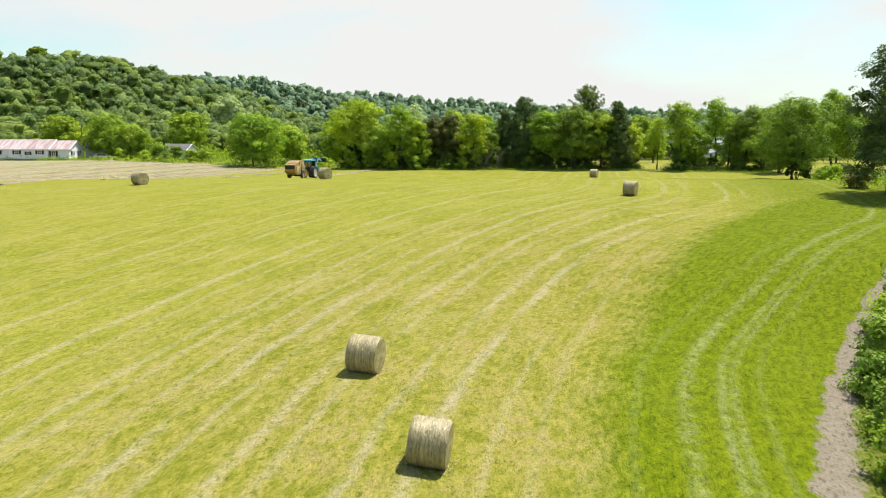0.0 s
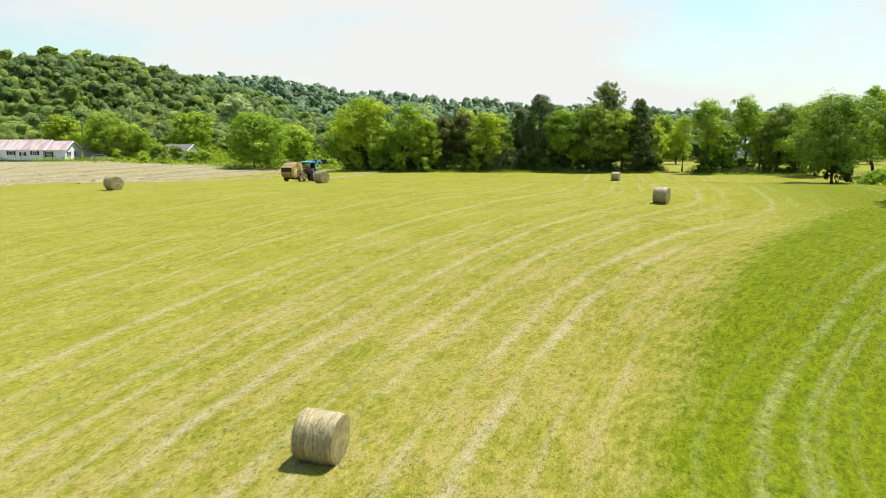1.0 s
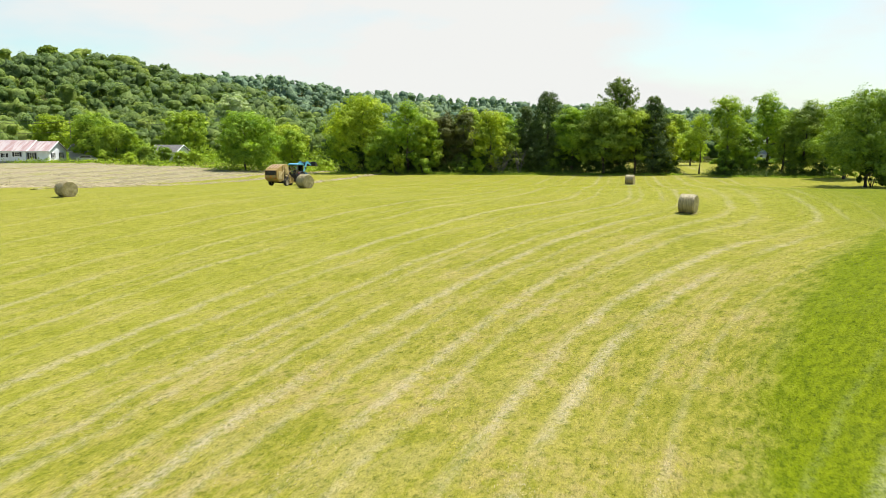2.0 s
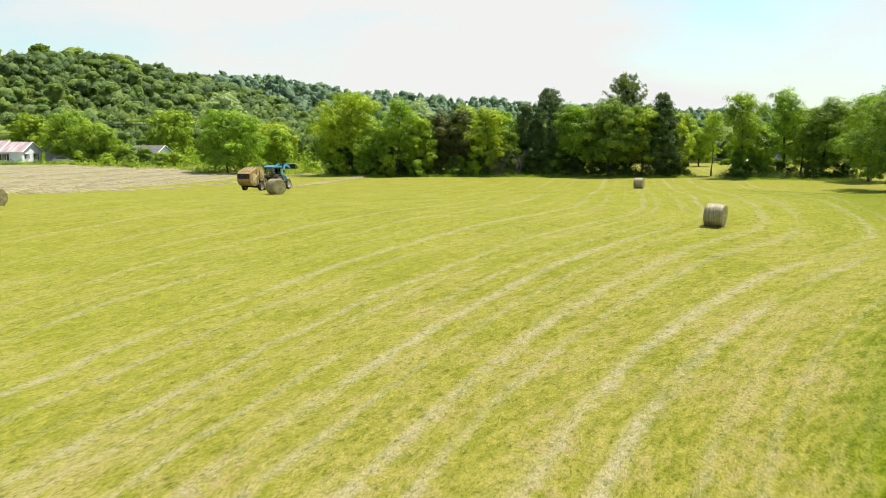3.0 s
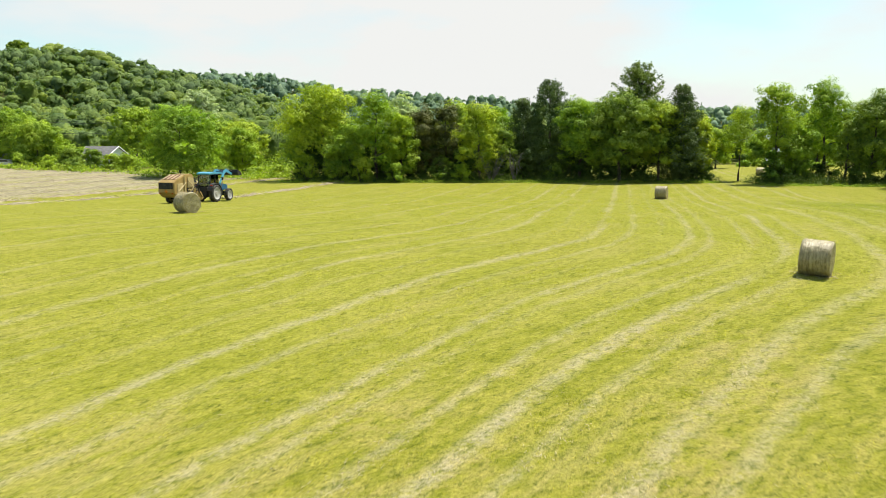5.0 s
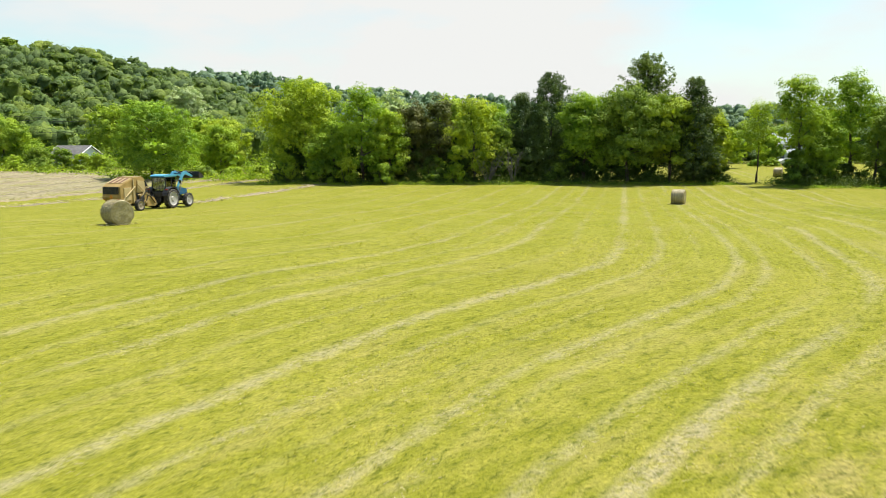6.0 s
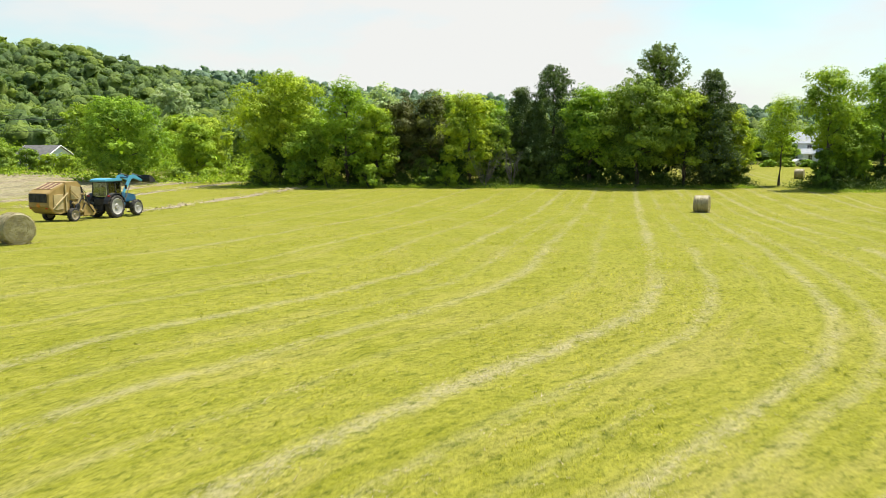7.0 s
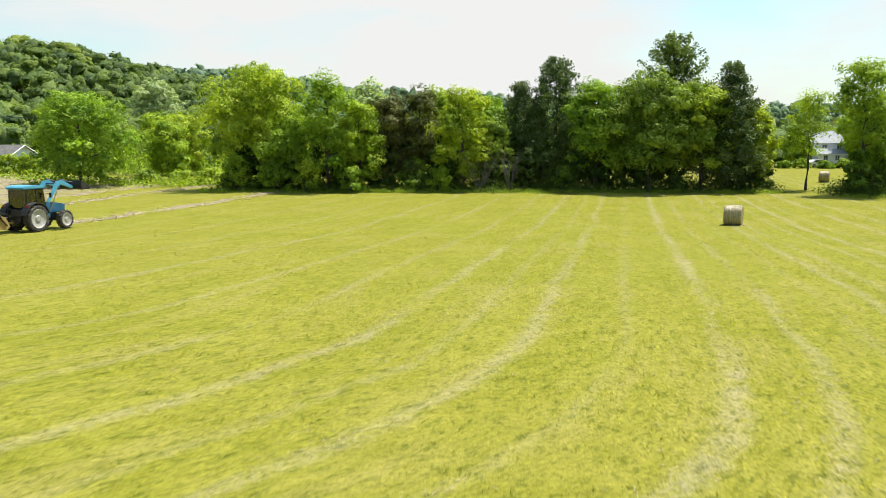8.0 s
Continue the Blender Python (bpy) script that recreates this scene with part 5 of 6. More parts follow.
def build_baler(m):
    b = thing("round_baler", m, "tan round baler with a closed tailgate, hitched to the tractor", "baler")
    for y in (0.98, -0.98):
        make_wheel(b, 0, y, 0.42, 0.30, RIM_TAN, 12, 1 if y > 0 else -1)
    bm = bmesh.new()
    prism(bm, [(-0.28, 0.55), (0.55, 0.38), (1.05, 0.62), (1.20, 1.25), (1.02, 2.10), (0.70, 2.42), (-0.28, 2.40)], -0.74, 0.74, 0.03)
    part("front_housing", bm, TAN_PAINT, b)
    tail = new("tailgate")
    tail.parent = b
    bm = bmesh.new()
    prism(bm, [(-0.31, 0.60), (-0.31, 2.34), (-1.25, 2.02), (-1.62, 1.78), (-1.66, 1.02), (-1.30, 0.62), (-0.8, 0.50)], -0.78, 0.78, 0.035)
    part("shell", bm, TAN_PAINT, tail)
    bm = bmesh.new()
    box(bm, (-1.67, 0, 1.52), (0.04, 1.34, 0.50), 0.01)
    for k in range(4):
        box(bm, (-1.70, -0.5 + k * 0.333, 1.52), (0.03, 0.04, 0.46))
    part("belt_opening", bm, BLACK_IRON, tail, "black slatted opening in the tailgate")
    slope = math.atan2(0.32, 0.94)
    for k in range(7):
        bm = bmesh.new()
        box(bm, (-0.80, -0.60 + k * 0.2, 2.20), (1.02, 0.12, 0.03), 0.008, Matrix.Rotation(-slope, 4, "Y"))
        part("belt", bm, RED_FADED if k % 2 else TAN_PALE, tail, "faded bale-forming belt")
    for s in (1, -1):
        bm = bmesh.new()
        rod(bm, (-0.2, s * 0.84, 1.75), (-1.15, s * 0.84, 1.05), 0.05)
        rod(bm, (-1.15, s * 0.84, 1.05), (-1.42, s * 0.84, 0.85), 0.025)
        part("tailgate_ram", bm, TAN_PALE, tail)
        bm = bmesh.new()
        box(bm, (-0.92, s * 0.80, 1.25), (0.7, 0.04, 0.9), 0.012)
        box(bm, (-0.34, s * 0.815, 1.45), (0.10, 0.06, 1.6), 0.012)
        part("side_rib", bm, TAN_PALE, tail)
        bm = bmesh.new()
        box(bm, (-1.66, s * 0.62, 0.92), (0.05, 0.12, 0.08), 0.01)
        part("tail_light", bm, RED_LENS, tail, "red tail light")
    bm = bmesh.new()
    box(bm, (-1.66, 0, 1.08), (0.03, 0.24, 0.22), 0.005, Matrix.Rotation(radians(45), 4, "X"))
    part("warning_panel", bm, AMBER, tail, "small orange warning panel")
    for s in (1, -1):
        bm = bmesh.new()
        prism(bm, [(0.05, 1.35), (0.92, 1.28), (0.86, 2.05), (0.10, 2.20)], s * 0.77 - 0.035, s * 0.77 + 0.035, 0.02)
        part("side_panel", bm, TAN_PALE, b, "faded tan side cover")
        bm = bmesh.new()
        prism(bm, [(0.28, 0.42), (0.95, 0.50), (1.22, 0.92), (0.95, 1.22), (0.25, 1.18)], s * 0.83 - 0.06, s * 0.83 + 0.06, 0.03)
        part("chain_guard", bm, TAN_PAINT, b)
        bm = bmesh.new()
        rod(bm, (0.0, s * 0.86, 1.95), (1.05, s * 0.88, 0.98), 0.035)
        rod(bm, (0.35, s * 0.88, 0.7), (0.80, s * 0.88, 1.65), 0.03)
        box(bm, (0.6, s * 0.88, 1.28), (0.12, 0.05, 0.5), 0.01, Matrix.Rotation(radians(30), 4, "Y"))
        part("linkage", bm, TAN_PALE, b)
        bm = bmesh.new()
        lathe(bm, [(0.05, -0.03), (0.19, -0.03), (0.21, 0), (0.19, 0.03), (0.05, 0.03)], 20, "Y", (0.42, s * 0.92, 0.86))
        part("sprocket", bm, BLACK_IRON, b)
        # solid black plates, their colour standing in for the shade of open gaps
        bm = bmesh.new()
        prism(bm, [(0.0, 0.62), (0.24, 0.55), (0.22, 1.25), (0.0, 1.32)], s * 0.76 - 0.02, s * 0.76 + 0.02)
        prism(bm, [(0.98, 1.3), (1.16, 1.26), (1.0, 2.02), (0.9, 2.1)], s * 0.755 - 0.02, s * 0.755 + 0.02)
        part("dark_gap_plate", bm, BLACK_IRON, b, "flat black plate painted as a shadowed gap beside the covers")
        for x, z in ((0.16, 0.74), (0.16, 1.12), (0.72, 0.62), (1.02, 1.12), (0.98, 1.62)):
            bm = bmesh.new()
            rod(bm, (x, s * 0.74, z), (x, s * 0.97, z), 0.07, seg=12)
            rod(bm, (x, s * 0.96, z), (x, s * 1.0, z), 0.03, seg=6)
            part("roller_bearing", bm, TAN_PALE, b)
        bm = bmesh.new()
        tube(bm, [Vector((0.72, s * 0.95, 0.62)), Vector((1.02, s * 0.96, 1.12)), Vector((0.98, s * 0.96, 1.62)), Vector((0.5, s * 0.97, 1.1)), Vector((0.16, s * 0.96, 0.74))], [0.028] * 5, 6)
        part("drive_chain", bm, BLACK_IRON, b)
        bm = bmesh.new()
        prism(bm, [(0.9, 0.30), (1.75, 0.22), (1.95, 0.40), (1.70, 0.86), (1.30, 1.05), (1.05, 0.85)], s * 0.86 - 0.03, s * 0.86 + 0.03, 0.015)
        part("pickup_guard", bm, TAN_PAINT, b)
        bm = bmesh.new()
        rod(bm, (1.25, s * 0.93, 1.0), (1.72, s * 0.93, 0.45), 0.035)
        rod(bm, (0.85, s * 0.94, 1.85), (1.45, s * 0.9, 0.80), 0.03)
        tube(bm, [Vector((0.9, s * 0.8, 2.0)), Vector((1.3, s * 0.7, 1.75)), Vector((1.75, s * 0.4, 1.15)), Vector((2.4, s * 0.2, 0.95))], [0.02] * 4, 6)
        part("hose", bm, BLACK_IRON, b)
    bm = bmesh.new()
    rod(bm, (0, -0.95, 0.42), (0, 0.95, 0.42), 0.07)
    box(bm, (0.35, 0, 0.48), (1.3, 1.2, 0.12), 0.02)
    part("axle_frame", bm, BLACK_IRON, b)
    # pickup reel with tines
    pick = new("pickup")
    pick.parent = b
    bm = bmesh.new()
    rod(bm, (1.25, -0.72, 0.38), (1.25, 0.72, 0.38), 0.17, seg=16)
    part("reel", bm, TAN_PALE, pick)
    for k in range(12):
        bm = bmesh.new()
        for a in (20, 110, 200, 290):
            ca, sa = math.cos(radians(a + k * 13)), math.sin(radians(a + k * 13))
            rod(bm, (1.25 + 0.16 * ca, -0.66 + k * 0.12, 0.38 + 0.16 * sa), (1.25 + 0.29 * ca, -0.66 + k * 0.12, 0.38 + 0.29 * sa), 0.01, 0.006, 5)
        part("tine", bm, STEEL, pick)
    for s in (1, -1):
        bm = bmesh.new()
        prism(bm, [(0.95, 0.22), (1.52, 0.25), (1.58, 0.45), (1.2, 0.68), (0.95, 0.6)], s * 0.78 - 0.02, s * 0.78 + 0.02, 0.006)
        part("end_plate", bm, TAN_PAINT, pick)
    # drawbar and shaft
    bm = bmesh.new()
    for s in (1, -1):
        rod(bm, (0.75, s * 0.55, 0.62), (2.55, s * 0.06, 0.48), 0.055)
    box(bm, (2.72, 0, 0.47), (0.42, 0.14, 0.1), 0.02)
    rod(bm, (2.2, 0.18, 0.45), (2.2, 0.18, 0.98), 0.035)
    part("drawbar", bm, TAN_PAINT, b)
    bm = bmesh.new()
    rod(bm, (1.15, 0, 0.80), (2.9, 0, 0.74), 0.06)
    part("drive_shaft", bm, BLACK_IRON, b)
    return b


HEADING = 75.0
TX, TY = -19.9, 117.8
build_tractor(pose(TX, TY, ground_at(TX, TY) - 0.02, 0, 0, HEADING))
hx, hy = math.cos(radians(HEADING - 3)), math.sin(radians(HEADING - 3))
BX, BY = TX - 4.0 * hx, TY - 4.0 * hy
build_baler(pose(BX, BY, ground_at(BX, BY) - 0.02, 0, 0, HEADING - 3) @ Matrix.Scale(1.08, 4))


# ---- houses ----
def make_siding(name, pale, seam):
    mat, n = material(name)
    where = n.add("ShaderNodeTexCoord").outputs["Object"]
    sep = n.add("ShaderNodeSeparateXYZ")
    n.put(sep.inputs[0], where)
    lap = n.math("FRACT", n.math("MULTIPLY", sep.outputs[2], 5.0))
    grime = n.noise(where, 0.8, 4)
    col = n.mix(n.math("MULTIPLY", n.ramp(lap, 0.12, 0.0), 0.6), n.mix(n.ramp(grime, 0.35, 0.7), pale, tuple(c * 0.86 for c in pale)), seam)
    finish(n, col, 0.6, 0, n.bump(lap, 0.4, 0.02), 0.3)
    return mat


SIDING = make_siding("white_siding", (0.76, 0.79, 0.84), (0.5, 0.52, 0.56))
SIDING_GREY = make_siding("grey_siding", (0.348, 0.365, 0.381), (0.207, 0.215, 0.224))
SHINGLE = plain("dark_shingles", (0.0704, 0.0704, 0.0763), 0.9, 0, 0.35, 2.0)
SHINGLE_WORN = plain("worn_shingles", (0.141, 0.137, 0.132), 0.9, 0, 0.35, 2.0)
SHINGLE_PALE = plain("grey_shingles", (0.273, 0.29, 0.315), 0.85, 0, 0.25, 2.0)
TRIM_WHITE = plain("white_trim", (0.663, 0.663, 0.655), 0.5, 0, 0.12)
SHUTTER = plain("black_shutter", (0.0166, 0.0166, 0.0199), 0.6)
PANE = plain("dark_window_pane", (0.0249, 0.029, 0.0373), 0.06, 0, 0.2, 2.0, None, 0.8)
CONCRETE = plain("concrete_block", (0.298, 0.29, 0.273), 0.9, 0, 0.25, 2.0)
CAR_WHITE = plain("white_car_paint", (0.622, 0.629, 0.646), 0.25, 0, 0.1, 2.0, None, 0.6)
POLE_WOOD = plain("weathered_pole", (0.199, 0.166, 0.132), 0.9, 0, 0.35, 2.0)
CABLE = plain("dark_cable", (0.0249, 0.0249, 0.0249), 0.7)


def make_metal_roof():
    mat, n = material("red_and_white_roof")
    where = n.add("ShaderNodeTexCoord").outputs["Object"]
    streak = n.noise(where, 0.9, 4, 0.6, (1.6, 0.25, 0.25))
    fine = n.noise(where, 6.0, 3)
    col = n.mix(n.ramp(streak, 0.40, 0.60), (0.3, 0.188, 0.18), (0.405, 0.352, 0.352))
    col = n.mix(n.math("MULTIPLY", n.ramp(fine, 0.5, 0.7), 0.4), col, (0.51, 0.48, 0.473))
    finish(n, col, 0.45, 0.2, n.bump(fine, 0.1, 0.01), 0.4)
    return mat


METAL_ROOF = make_metal_roof()


def window(house, x, y, z, w, h, shutters, face):
    """face: -1 on the front wall (towards -y), 2 on the gable towards +x."""
    win = new("window")
    win.parent = house
    win.matrix_basis = pose(x, y, z, 0, 0, 0 if face < 2 else 90)
    bm = bmesh.new()
    for dx, dz, sx, sz in ((0, h / 2, w + 0.14, 0.08), (0, -h / 2, w + 0.2, 0.1), (-w / 2, 0, 0.08, h), (w / 2, 0, 0.08, h), (0, 0, w, 0.05), (0, 0, 0.05, h)):
        box(bm, (dx, -0.03, dz), (sx, 0.1, sz))
    part("window_frame", bm, TRIM_WHITE, win)
    bm = bmesh.new()
    box(bm, (0, 0.0, 0), (w, 0.05, h))
    part("pane", bm, PANE, win, "dark reflecting pane")
    if shutters:
        for s in (1, -1):
            bm = bmesh.new()
            box(bm, (s * (w / 2 + 0.28), -0.03, 0), (0.42, 0.06, h + 0.1), 0.01)
            part("shutter", bm, SHUTTER, win, "black shutter")


def build_house(m, length, depth, eave, ridge, wall_mat, roof_mat, label, windows, gable_windows=(), ribs=0, shutters=True):
    """A gabled house; its front faces -y, its ridge runs along x, its origin is the front right corner on the ground."""
    house = thing("house", m, label, "house")
    bm = bmesh.new()
    prism(bm, [(-length, 0.35), (0, 0.35), (0, eave), (-length, eave)], 0, depth)
    for x in (0, -length):
        a, b, c = bm.verts.new((x, 0, eave)), bm.verts.new((x, depth, eave)), bm.verts.new((x, depth / 2, ridge))
        d, e, f = (bm.verts.new(v.co + Vector((-0.15 if x == 0 else 0.15, 0, 0))) for v in (a, b, c))
        bm.faces.new((a, b, c))
        bm.faces.new((f, e, d))
        bm.faces.new((a, c, f, d))
        bm.faces.new((b, e, f, c))
    bmesh.ops.recalc_face_normals(bm, faces=bm.faces)
    part("wall", bm, wall_mat, house)
    bm = bmesh.new()
    prism(bm, [(-length + 0.05, -0.6), (-0.05, -0.6), (-0.05, 0.35), (-length + 0.05, 0.35)], 0.05, depth - 0.05)
    part("foundation", bm, CONCRETE, house)
    over = 0.35
    slope = (ridge - eave) / (depth / 2)
    for s in (1, -1):
        roof = new("roof_slope")
        roof.parent = house
        bm = bmesh.new()
        y0, z0 = (-over, eave - over * slope) if s > 0 else (depth + over, eave - over * slope)
        pts = [(-length - over, y0, z0), (over, y0, z0), (over, depth / 2, ridge), (-length - over, depth / 2, ridge)]
        low = [bm.verts.new(Vector(p) + Vector((0, 0, 0.02))) for p in pts]
        top = [bm.verts.new(Vector(p) + Vector((0, 0, 0.14))) for p in pts]
        bm.faces.new(low)
        bm.faces.new(top[::-1])
        for i in range(4):
            bm.faces.new((low[i], low[(i + 1) % 4], top[(i + 1) % 4], top[i]))
        bmesh.ops.recalc_face_normals(bm, faces=bm.faces)
        part("roofing", bm, roof_mat, roof)
        if ribs and s > 0:
            for k in range(ribs):
                bm = bmesh.new()
                x = -length + (k + 0.5) * length / ribs
                rod(bm, (x, y0, z0 + 0.15), (x, depth / 2, ridge + 0.15), 0.03, seg=6)
                part("roof_rib", bm, roof_mat, roof)
        bm = bmesh.new()
        box(bm, ((-length) / 2, y0, z0 + 0.04), (length + 2 * over, 0.06, 0.16))
        part("fascia", bm, TRIM_WHITE, roof)
    for s in (1, -1):
        bm = bmesh.new()
        x = over if s > 0 else -length - over
        for a, b in (((x, -over, eave - over * slope + 0.06), (x, depth / 2, ridge + 0.06)), ((x, depth + over, eave - over * slope + 0.06), (x, depth / 2, ridge + 0.06))):
            rod(bm, a, b, 0.09, seg=4)
        part("bargeboard", bm, TRIM_WHITE, house)
    for x, z, w, h in windows:
        window(house, -x, -0.02, z, w, h, shutters, -1)
    for y, z, w, h in gable_windows:
        window(house, 0.02, y, z, w, h, shutters, 2)
    return house


def house_at(x, y, turn=0):
    return pose(x, y, ground_at(x, y), 0, 0, turn)


build_house(house_at(-85.0, 180.6, 2), 4.5, 8.0, 2.5, 4.35, SIDING, METAL_ROOF, "white one-storey house wing with a red-streaked metal roof", ((3.4, 1.5, 0.9, 1.2),), ((2.0, 1.6, 0.8, 0.9), (5.6, 1.5, 0.9, 1.2)), 6)
build_house(house_at(-89.6, 180.3, 2), 26.0, 8.3, 2.55, 4.6, SIDING, METAL_ROOF, "long white one-storey house with a red-streaked metal roof", ((1.8, 1.8, 0.9, 0.8), (4.4, 1.6, 0.5, 0.7), (6.9, 1.8, 0.9, 0.8), (11.2, 1.8, 0.9, 0.8), (15.5, 1.8, 0.9, 0.8), (20.0, 1.8, 0.9, 0.8)), (), 30)
build_house(house_at(-80.0, 191.5, 2), 6.0, 5.0, 2.5, 3.9, SIDING_GREY, SHINGLE, "small grey outbuilding with a dark roof", (), (), 0, False)
build_house(house_at(-60.5, 187.0, -16), 6.6, 4.6, 2.7, 4.0, SIDING, SHINGLE_WORN, "small white cottage with a dark shingle roof behind bushes", ((2.2, 1.3, 0.8, 0.9), (5.4, 1.3, 0.8, 0.9)), ((2.8, 1.3, 0.7, 0.8),), 0, False)
build_house(house_at(84.6, 236.0, -8), 8.6, 9.0, 4.5, 6.8, SIDING, SHINGLE_PALE, "white two-storey house with a grey roof beyond the meadow", ((2.0, 1.6, 1.0, 1.3), (7.6, 1.6, 1.0, 1.3), (2.0, 3.6, 0.9, 1.0), (4.8, 3.6, 0.9, 1.0), (7.6, 3.6, 0.9, 1.0)), ((4.5, 5.2, 0.9, 1.0), (4.5, 1.6, 1.0, 1.2)), 0, False)
build_house(house_at(82.0, 232.2, -8), 5.0, 4.0, 2.3, 3.2, SIDING, SHINGLE_PALE, "white porch wing with a low grey roof", ((1.4, 1.5, 0.8, 1.0), (3.6, 1.5, 0.8, 1.0)), (), 0, False)


def build_car(m, paint, label):
    car = thing("car", m, label, "car")
    bm = bmesh.new()
    prism(bm, [(-2.2, 0.35), (2.2, 0.35), (2.25, 0.75), (1.3, 0.92), (0.7, 1.42), (-1.2, 1.45), (-1.9, 1.0), (-2.25, 0.95)], -0.85, 0.85, 0.06)
    part("body", bm, paint, car)
    for s in (1, -1):
        bm = bmesh.new()
        prism(bm, [(-1.5, 0.98), (1.05, 0.98), (0.62, 1.36), (-1.1, 1.38)], s * 0.86 - 0.01, s * 0.86 + 0.01)
        part("side_window", bm, PANE, car, "dark car window")
        for x in (1.4, -1.4):
            wheel = new("wheel")
            wheel.parent = car
            wheel.location = (x, s * 0.8, 0.33)
            bm = bmesh.new()
            lathe(bm, [(0.2, -0.1), (0.31, -0.1), (0.33, 0), (0.31, 0.1), (0.2, 0.1)], 20, hoop=True)
            part("tyre", bm, RUBBER, wheel)
            bm = bmesh.new()
            lathe(bm, [(0.2, s * 0.08), (0.12, s * 0.07), (0.03, s * 0.09)], 16)
            part("rim", bm, STEEL, wheel)
    return car


build_car(house_at(72.6, 222.5, 10), CAR_WHITE, "white car parked by the far white house")
build_car(house_at(-80.0, 187.5, 5), CAR_WHITE, "white car parked beside the long house")
bm = bmesh.new()
camper = thing("trailer", house_at(-75.8, 192.5, 4), "pale boxy trailer parked behind the yard trees", "trailer")
box(bm, (0, 0, 1.35), (5.2, 2.2, 1.8), 0.12)
part("body", bm, TRIM_WHITE, camper)
for s in (1, -1):
    bm = bmesh.new()
    lathe(bm, [(0.1, -0.1), (0.33, -0.1), (0.35, 0), (0.33, 0.1), (0.1, 0.1)], 20, "Y", (0.2, s * 1.0, 0.35))
    part("wheel", bm, RUBBER, camper)
bm = bmesh.new()
rod(bm, (2.5, 0, 0.5), (3.6, 0, 0.45), 0.05)
rod(bm, (3.5, 0, 0.45), (3.5, 0, 0.0), 0.04)
part("drawbar", bm, BLACK_IRON, camper)


# ---- utility poles and lines ----
def build_pole(x, y, h):
    pole = thing("utility_pole", pose(x, y, ground_at(x, y) - 0.3), "weathered wooden utility pole with a crossarm", "utility pole", "utility poles")
    bm = bmesh.new()
    rod(bm, (0, 0, 0), (0, 0, h + 0.3), 0.16, 0.11, 10)
    part("post", bm, POLE_WOOD, pole)
    bm = bmesh.new()
    box(bm, (0, -0.14, h - 0.5), (0.12, 0.12, 0.12), 0.01)
    box(bm, (0, -0.02, h - 0.5), (0.1, 2.2, 0.12), 0.01)
    part("crossarm", bm, POLE_WOOD, pole)
    for dy in (-0.9, 0.0, 0.9):
        bm = bmesh.new()
        rod(bm, (0, dy, h - 0.44), (0, dy, h - 0.24 if dy else h + 0.5), 0.05, 0.04, 8)
        part("insulator", bm, STEEL, pole)
    bm = bmesh.new()
    rod(bm, (0.26, 0, h - 1.7), (0.26, 0, h - 0.9), 0.2, seg=12)
    part("transformer", bm, STEEL, pole)


POLES = ((-146.0, 214.0), (-120.5, 215.0), (-97.8, 216.0), (-73.0, 236.0))
for px, py in POLES:
    build_pole(px, py, 10.0)
for (ax, ay), (bx, by) in zip(POLES, POLES[1:]):
    for dy, dz in ((-0.9, 9.8), (0.9, 9.8), (0.0, 10.55), (0.0, 7.4)):
        a, b = Vector((ax, ay + dy, ground_at(ax, ay) + dz)), Vector((bx, by + dy, ground_at(bx, by) + dz))
        bm = bmesh.new()
        tube(bm, [a.lerp(b, k / 10) - Vector((0, 0, 0.9 * (1 - (k / 5 - 1) ** 2))) for k in range(11)], [0.03] * 11, 5)
        tagged(part("power_line", bm, CABLE), "thin dark sagging power line between poles", "cable", "power lines")


# ---- turf along the flight line ----
def make_grass():
    rng = np.random.default_rng(77)
    tufts = 90000
    y = rng.uniform(17, 152, tufts)
    x = 0.087 * y + rng.normal(0, 1, tufts) * (9 + 0.06 * y)
    x = np.where(rng.random(tufts) < 0.15, rng.uniform(-25, 35, tufts), x)
    r = np.hypot(x - RING[0], y - RING[1])
    keep = (r > 87.5)
    x, y, r = x[keep], y[keep], r[keep]
    lush = (r < LUSH) & (y < 85)
    per = 3
    n = len(x)
    px = (x[:, None] + rng.normal(0, 0.05, (n, per))).ravel()
    py = (y[:, None] + rng.normal(0, 0.05, (n, per))).ravel()
    h = (np.where(lush, 0.06, 0.05)[:, None] * rng.uniform(0.5, 1.5, (n, per))).ravel()
    a = rng.uniform(0, math.tau, n * per)
    base = np.stack([px, py, land(px, py) - 0.01], -1)
    side = np.stack([np.cos(a), np.sin(a), np.zeros_like(a)], -1) * rng.uniform(0.006, 0.013, n * per)[:, None]
    tip = base + np.stack([rng.normal(0, 0.035, n * per), rng.normal(0, 0.035, n * per), h], -1)
    tagged(quads("grass", np.stack([base - side, base + side, tip], 1), MAT_BLADE, None, 3), "short mown grass tufts over the hay field", "grass", kind="stuff")


make_grass()


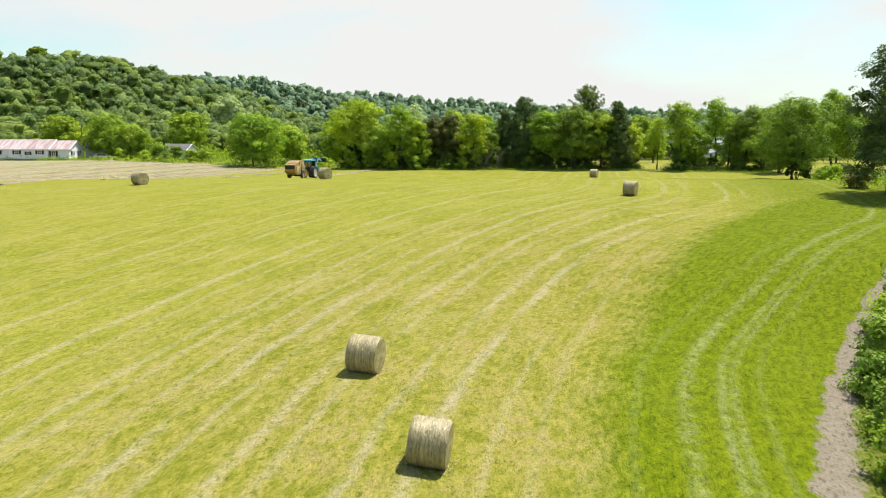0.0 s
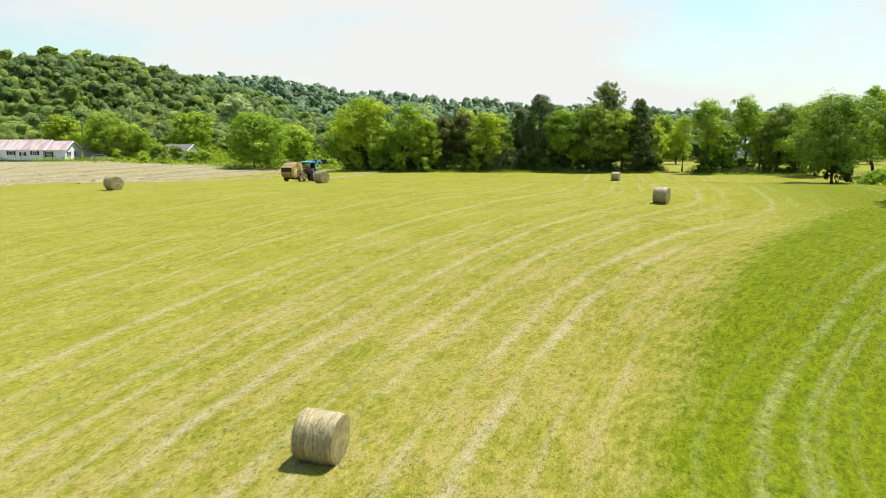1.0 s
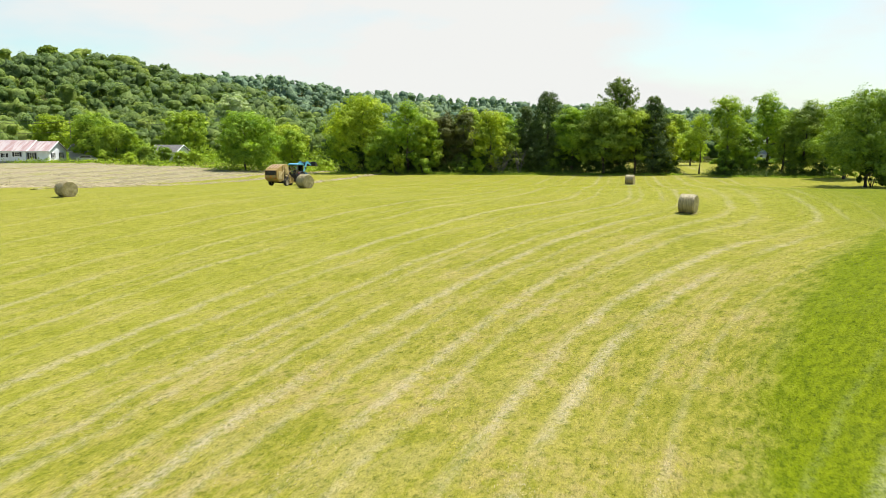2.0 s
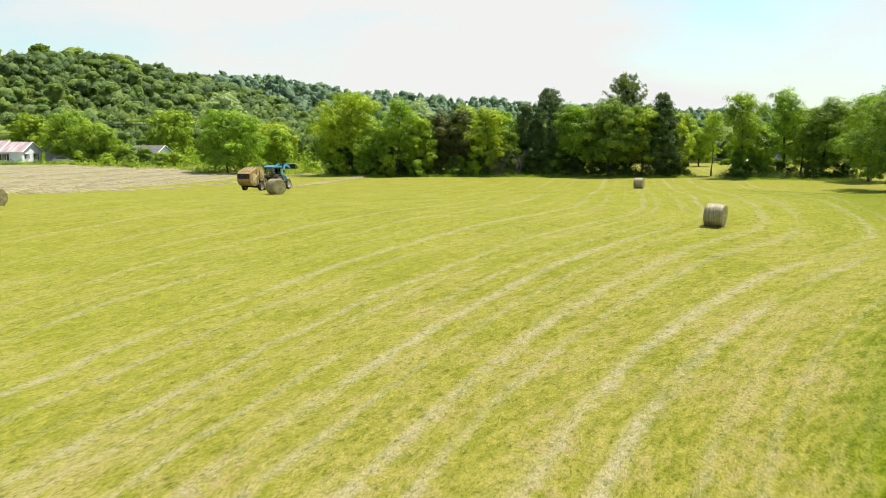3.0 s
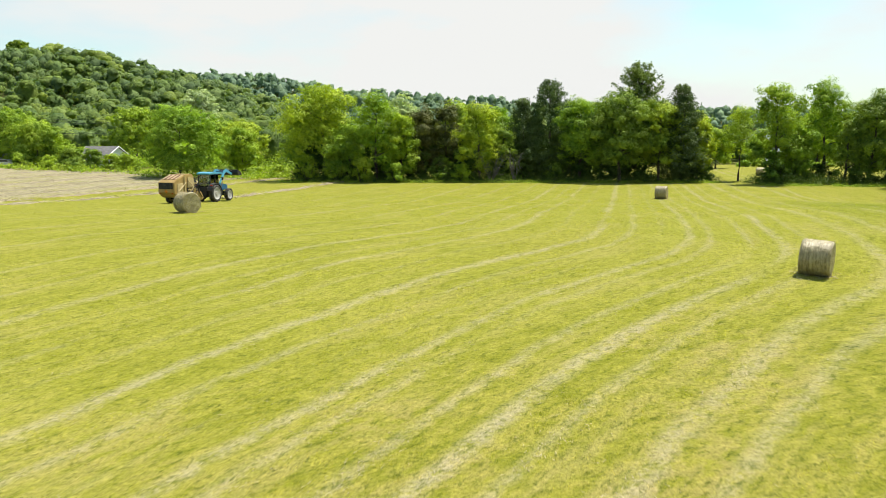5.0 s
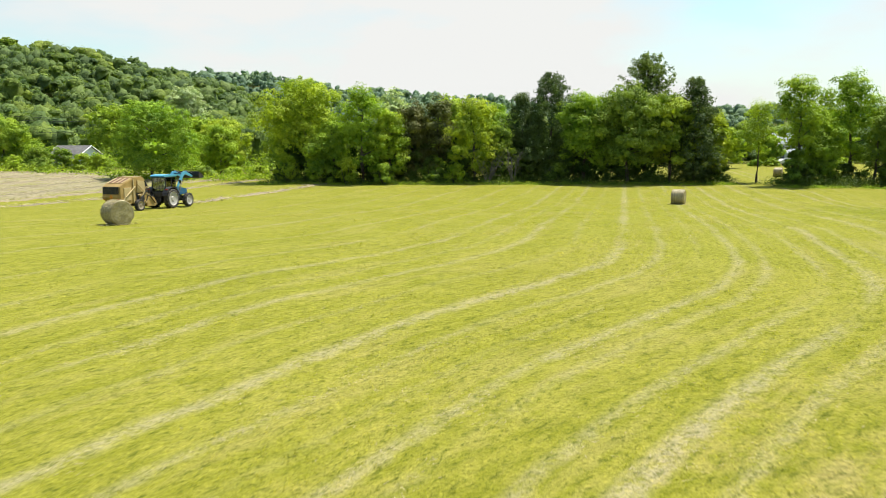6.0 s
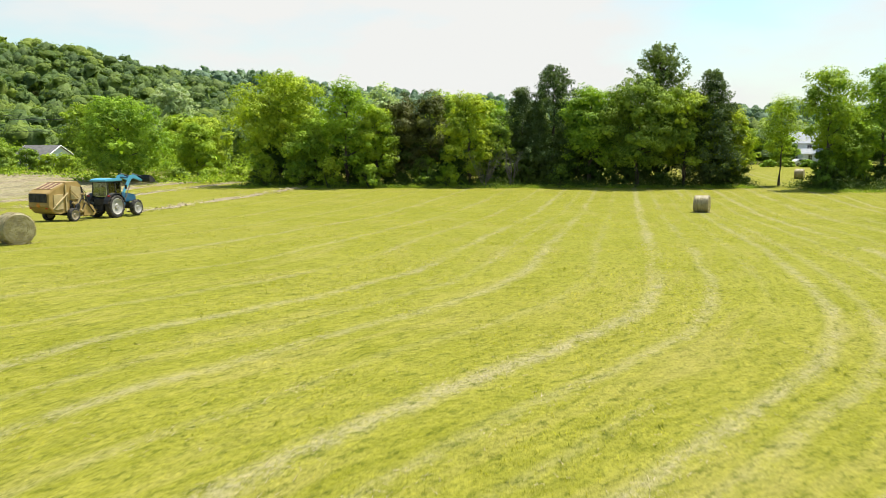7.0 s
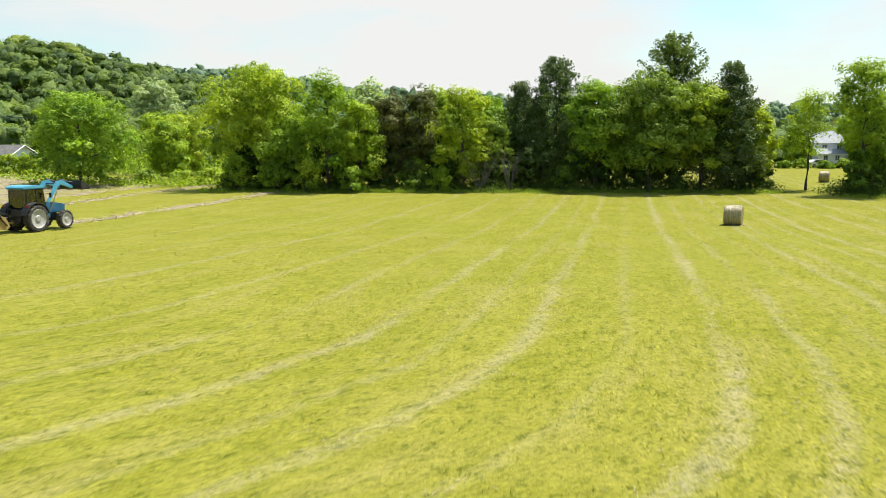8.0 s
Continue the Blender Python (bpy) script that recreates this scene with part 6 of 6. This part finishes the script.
def pass_line(q):
    """Points along one mowing pass: round the ring, then straight on."""
    pts, y = [], 16.0
    while y < 152:
        x = -5.8 - 0.95 * (q - 117.3) + 0.2 * y
        inside = q ** 2 - (y - RING[1]) ** 2
        if inside > 0:
            round_x = RING[0] - math.sqrt(inside)
            gap = (round_x - x) / -0.95
            tight = q - 0.9 * float(smooth((8 - gap) / 7)) - 3.0 * float(smooth((y - 45) / 29) * smooth((107 - q) / 10))
            x = min(x, RING[0] - math.sqrt(max(tight ** 2 - (y - RING[1]) ** 2, 1.0)))
        pts.append((x, y))
        y += 0.5
    pts = np.array(pts)
    for k in range(60):
        pts[1:-1, 0] = (pts[:-2, 0] + 2 * pts[1:-1, 0] + pts[2:, 0]) / 4
    return pts


def make_clippings():
    """Loose straw left along the passes."""
    rng = np.random.default_rng(91)
    spots, ways = [], []
    for q, half, power in TRACKS:
        line = pass_line(q)
        for (xa, ya), (xb, yb) in zip(line, line[1:]):
            if xa < -45 or xa > 40:
                continue
            full = max(0.0, 0.5 + 1.6 * noise.noise((q * 0.7, ya * 0.16, 3.0)) + 0.5 * noise.noise((q * 0.7, ya * 0.9, 8.0)))
            near = 1.0 if abs(xa - 0.087 * ya) < 14 else 0.4
            count = int(15 * power * full * near * math.hypot(xb - xa, yb - ya) / 0.5 + rng.random())
            f = rng.random(count)
            spots.append(np.stack([xa + (xb - xa) * f + rng.normal(0, half * 0.8, count), ya + (yb - ya) * f], -1))
            lie = np.stack([np.full(count, xb - xa), np.full(count, yb - ya)], -1)
            ways.append(lie / np.hypot(xb - xa, yb - ya) + rng.normal(0, 0.9, (count, 2)))
    loose = 3500
    y = rng.uniform(17, 140, loose)
    spots.append(np.stack([0.087 * y + rng.normal(0, 12, loose), y], -1))
    ways.append(rng.normal(0, 1, (loose, 2)))
    spots, ways = np.concatenate(spots), np.concatenate(ways)
    keep = np.hypot(spots[:, 0] - RING[0], spots[:, 1] - RING[1]) > LUSH
    spots, ways = spots[keep], ways[keep]
    pts = np.stack([spots[:, 0], spots[:, 1], land(spots[:, 0], spots[:, 1]) + rng.uniform(0.008, 0.016, len(spots))], -1)
    tilt = np.stack([ways[:, 0], ways[:, 1], rng.normal(0, 0.02, len(spots))], -1)
    tagged(quads("hay_clippings", straw_faces(rng, pts, unit(tilt), 0.2, 0.006, 0.05), MAT_STRAW, None, 3), "pale loose hay clippings along the mowing passes", "hay", kind="stuff")


make_clippings()
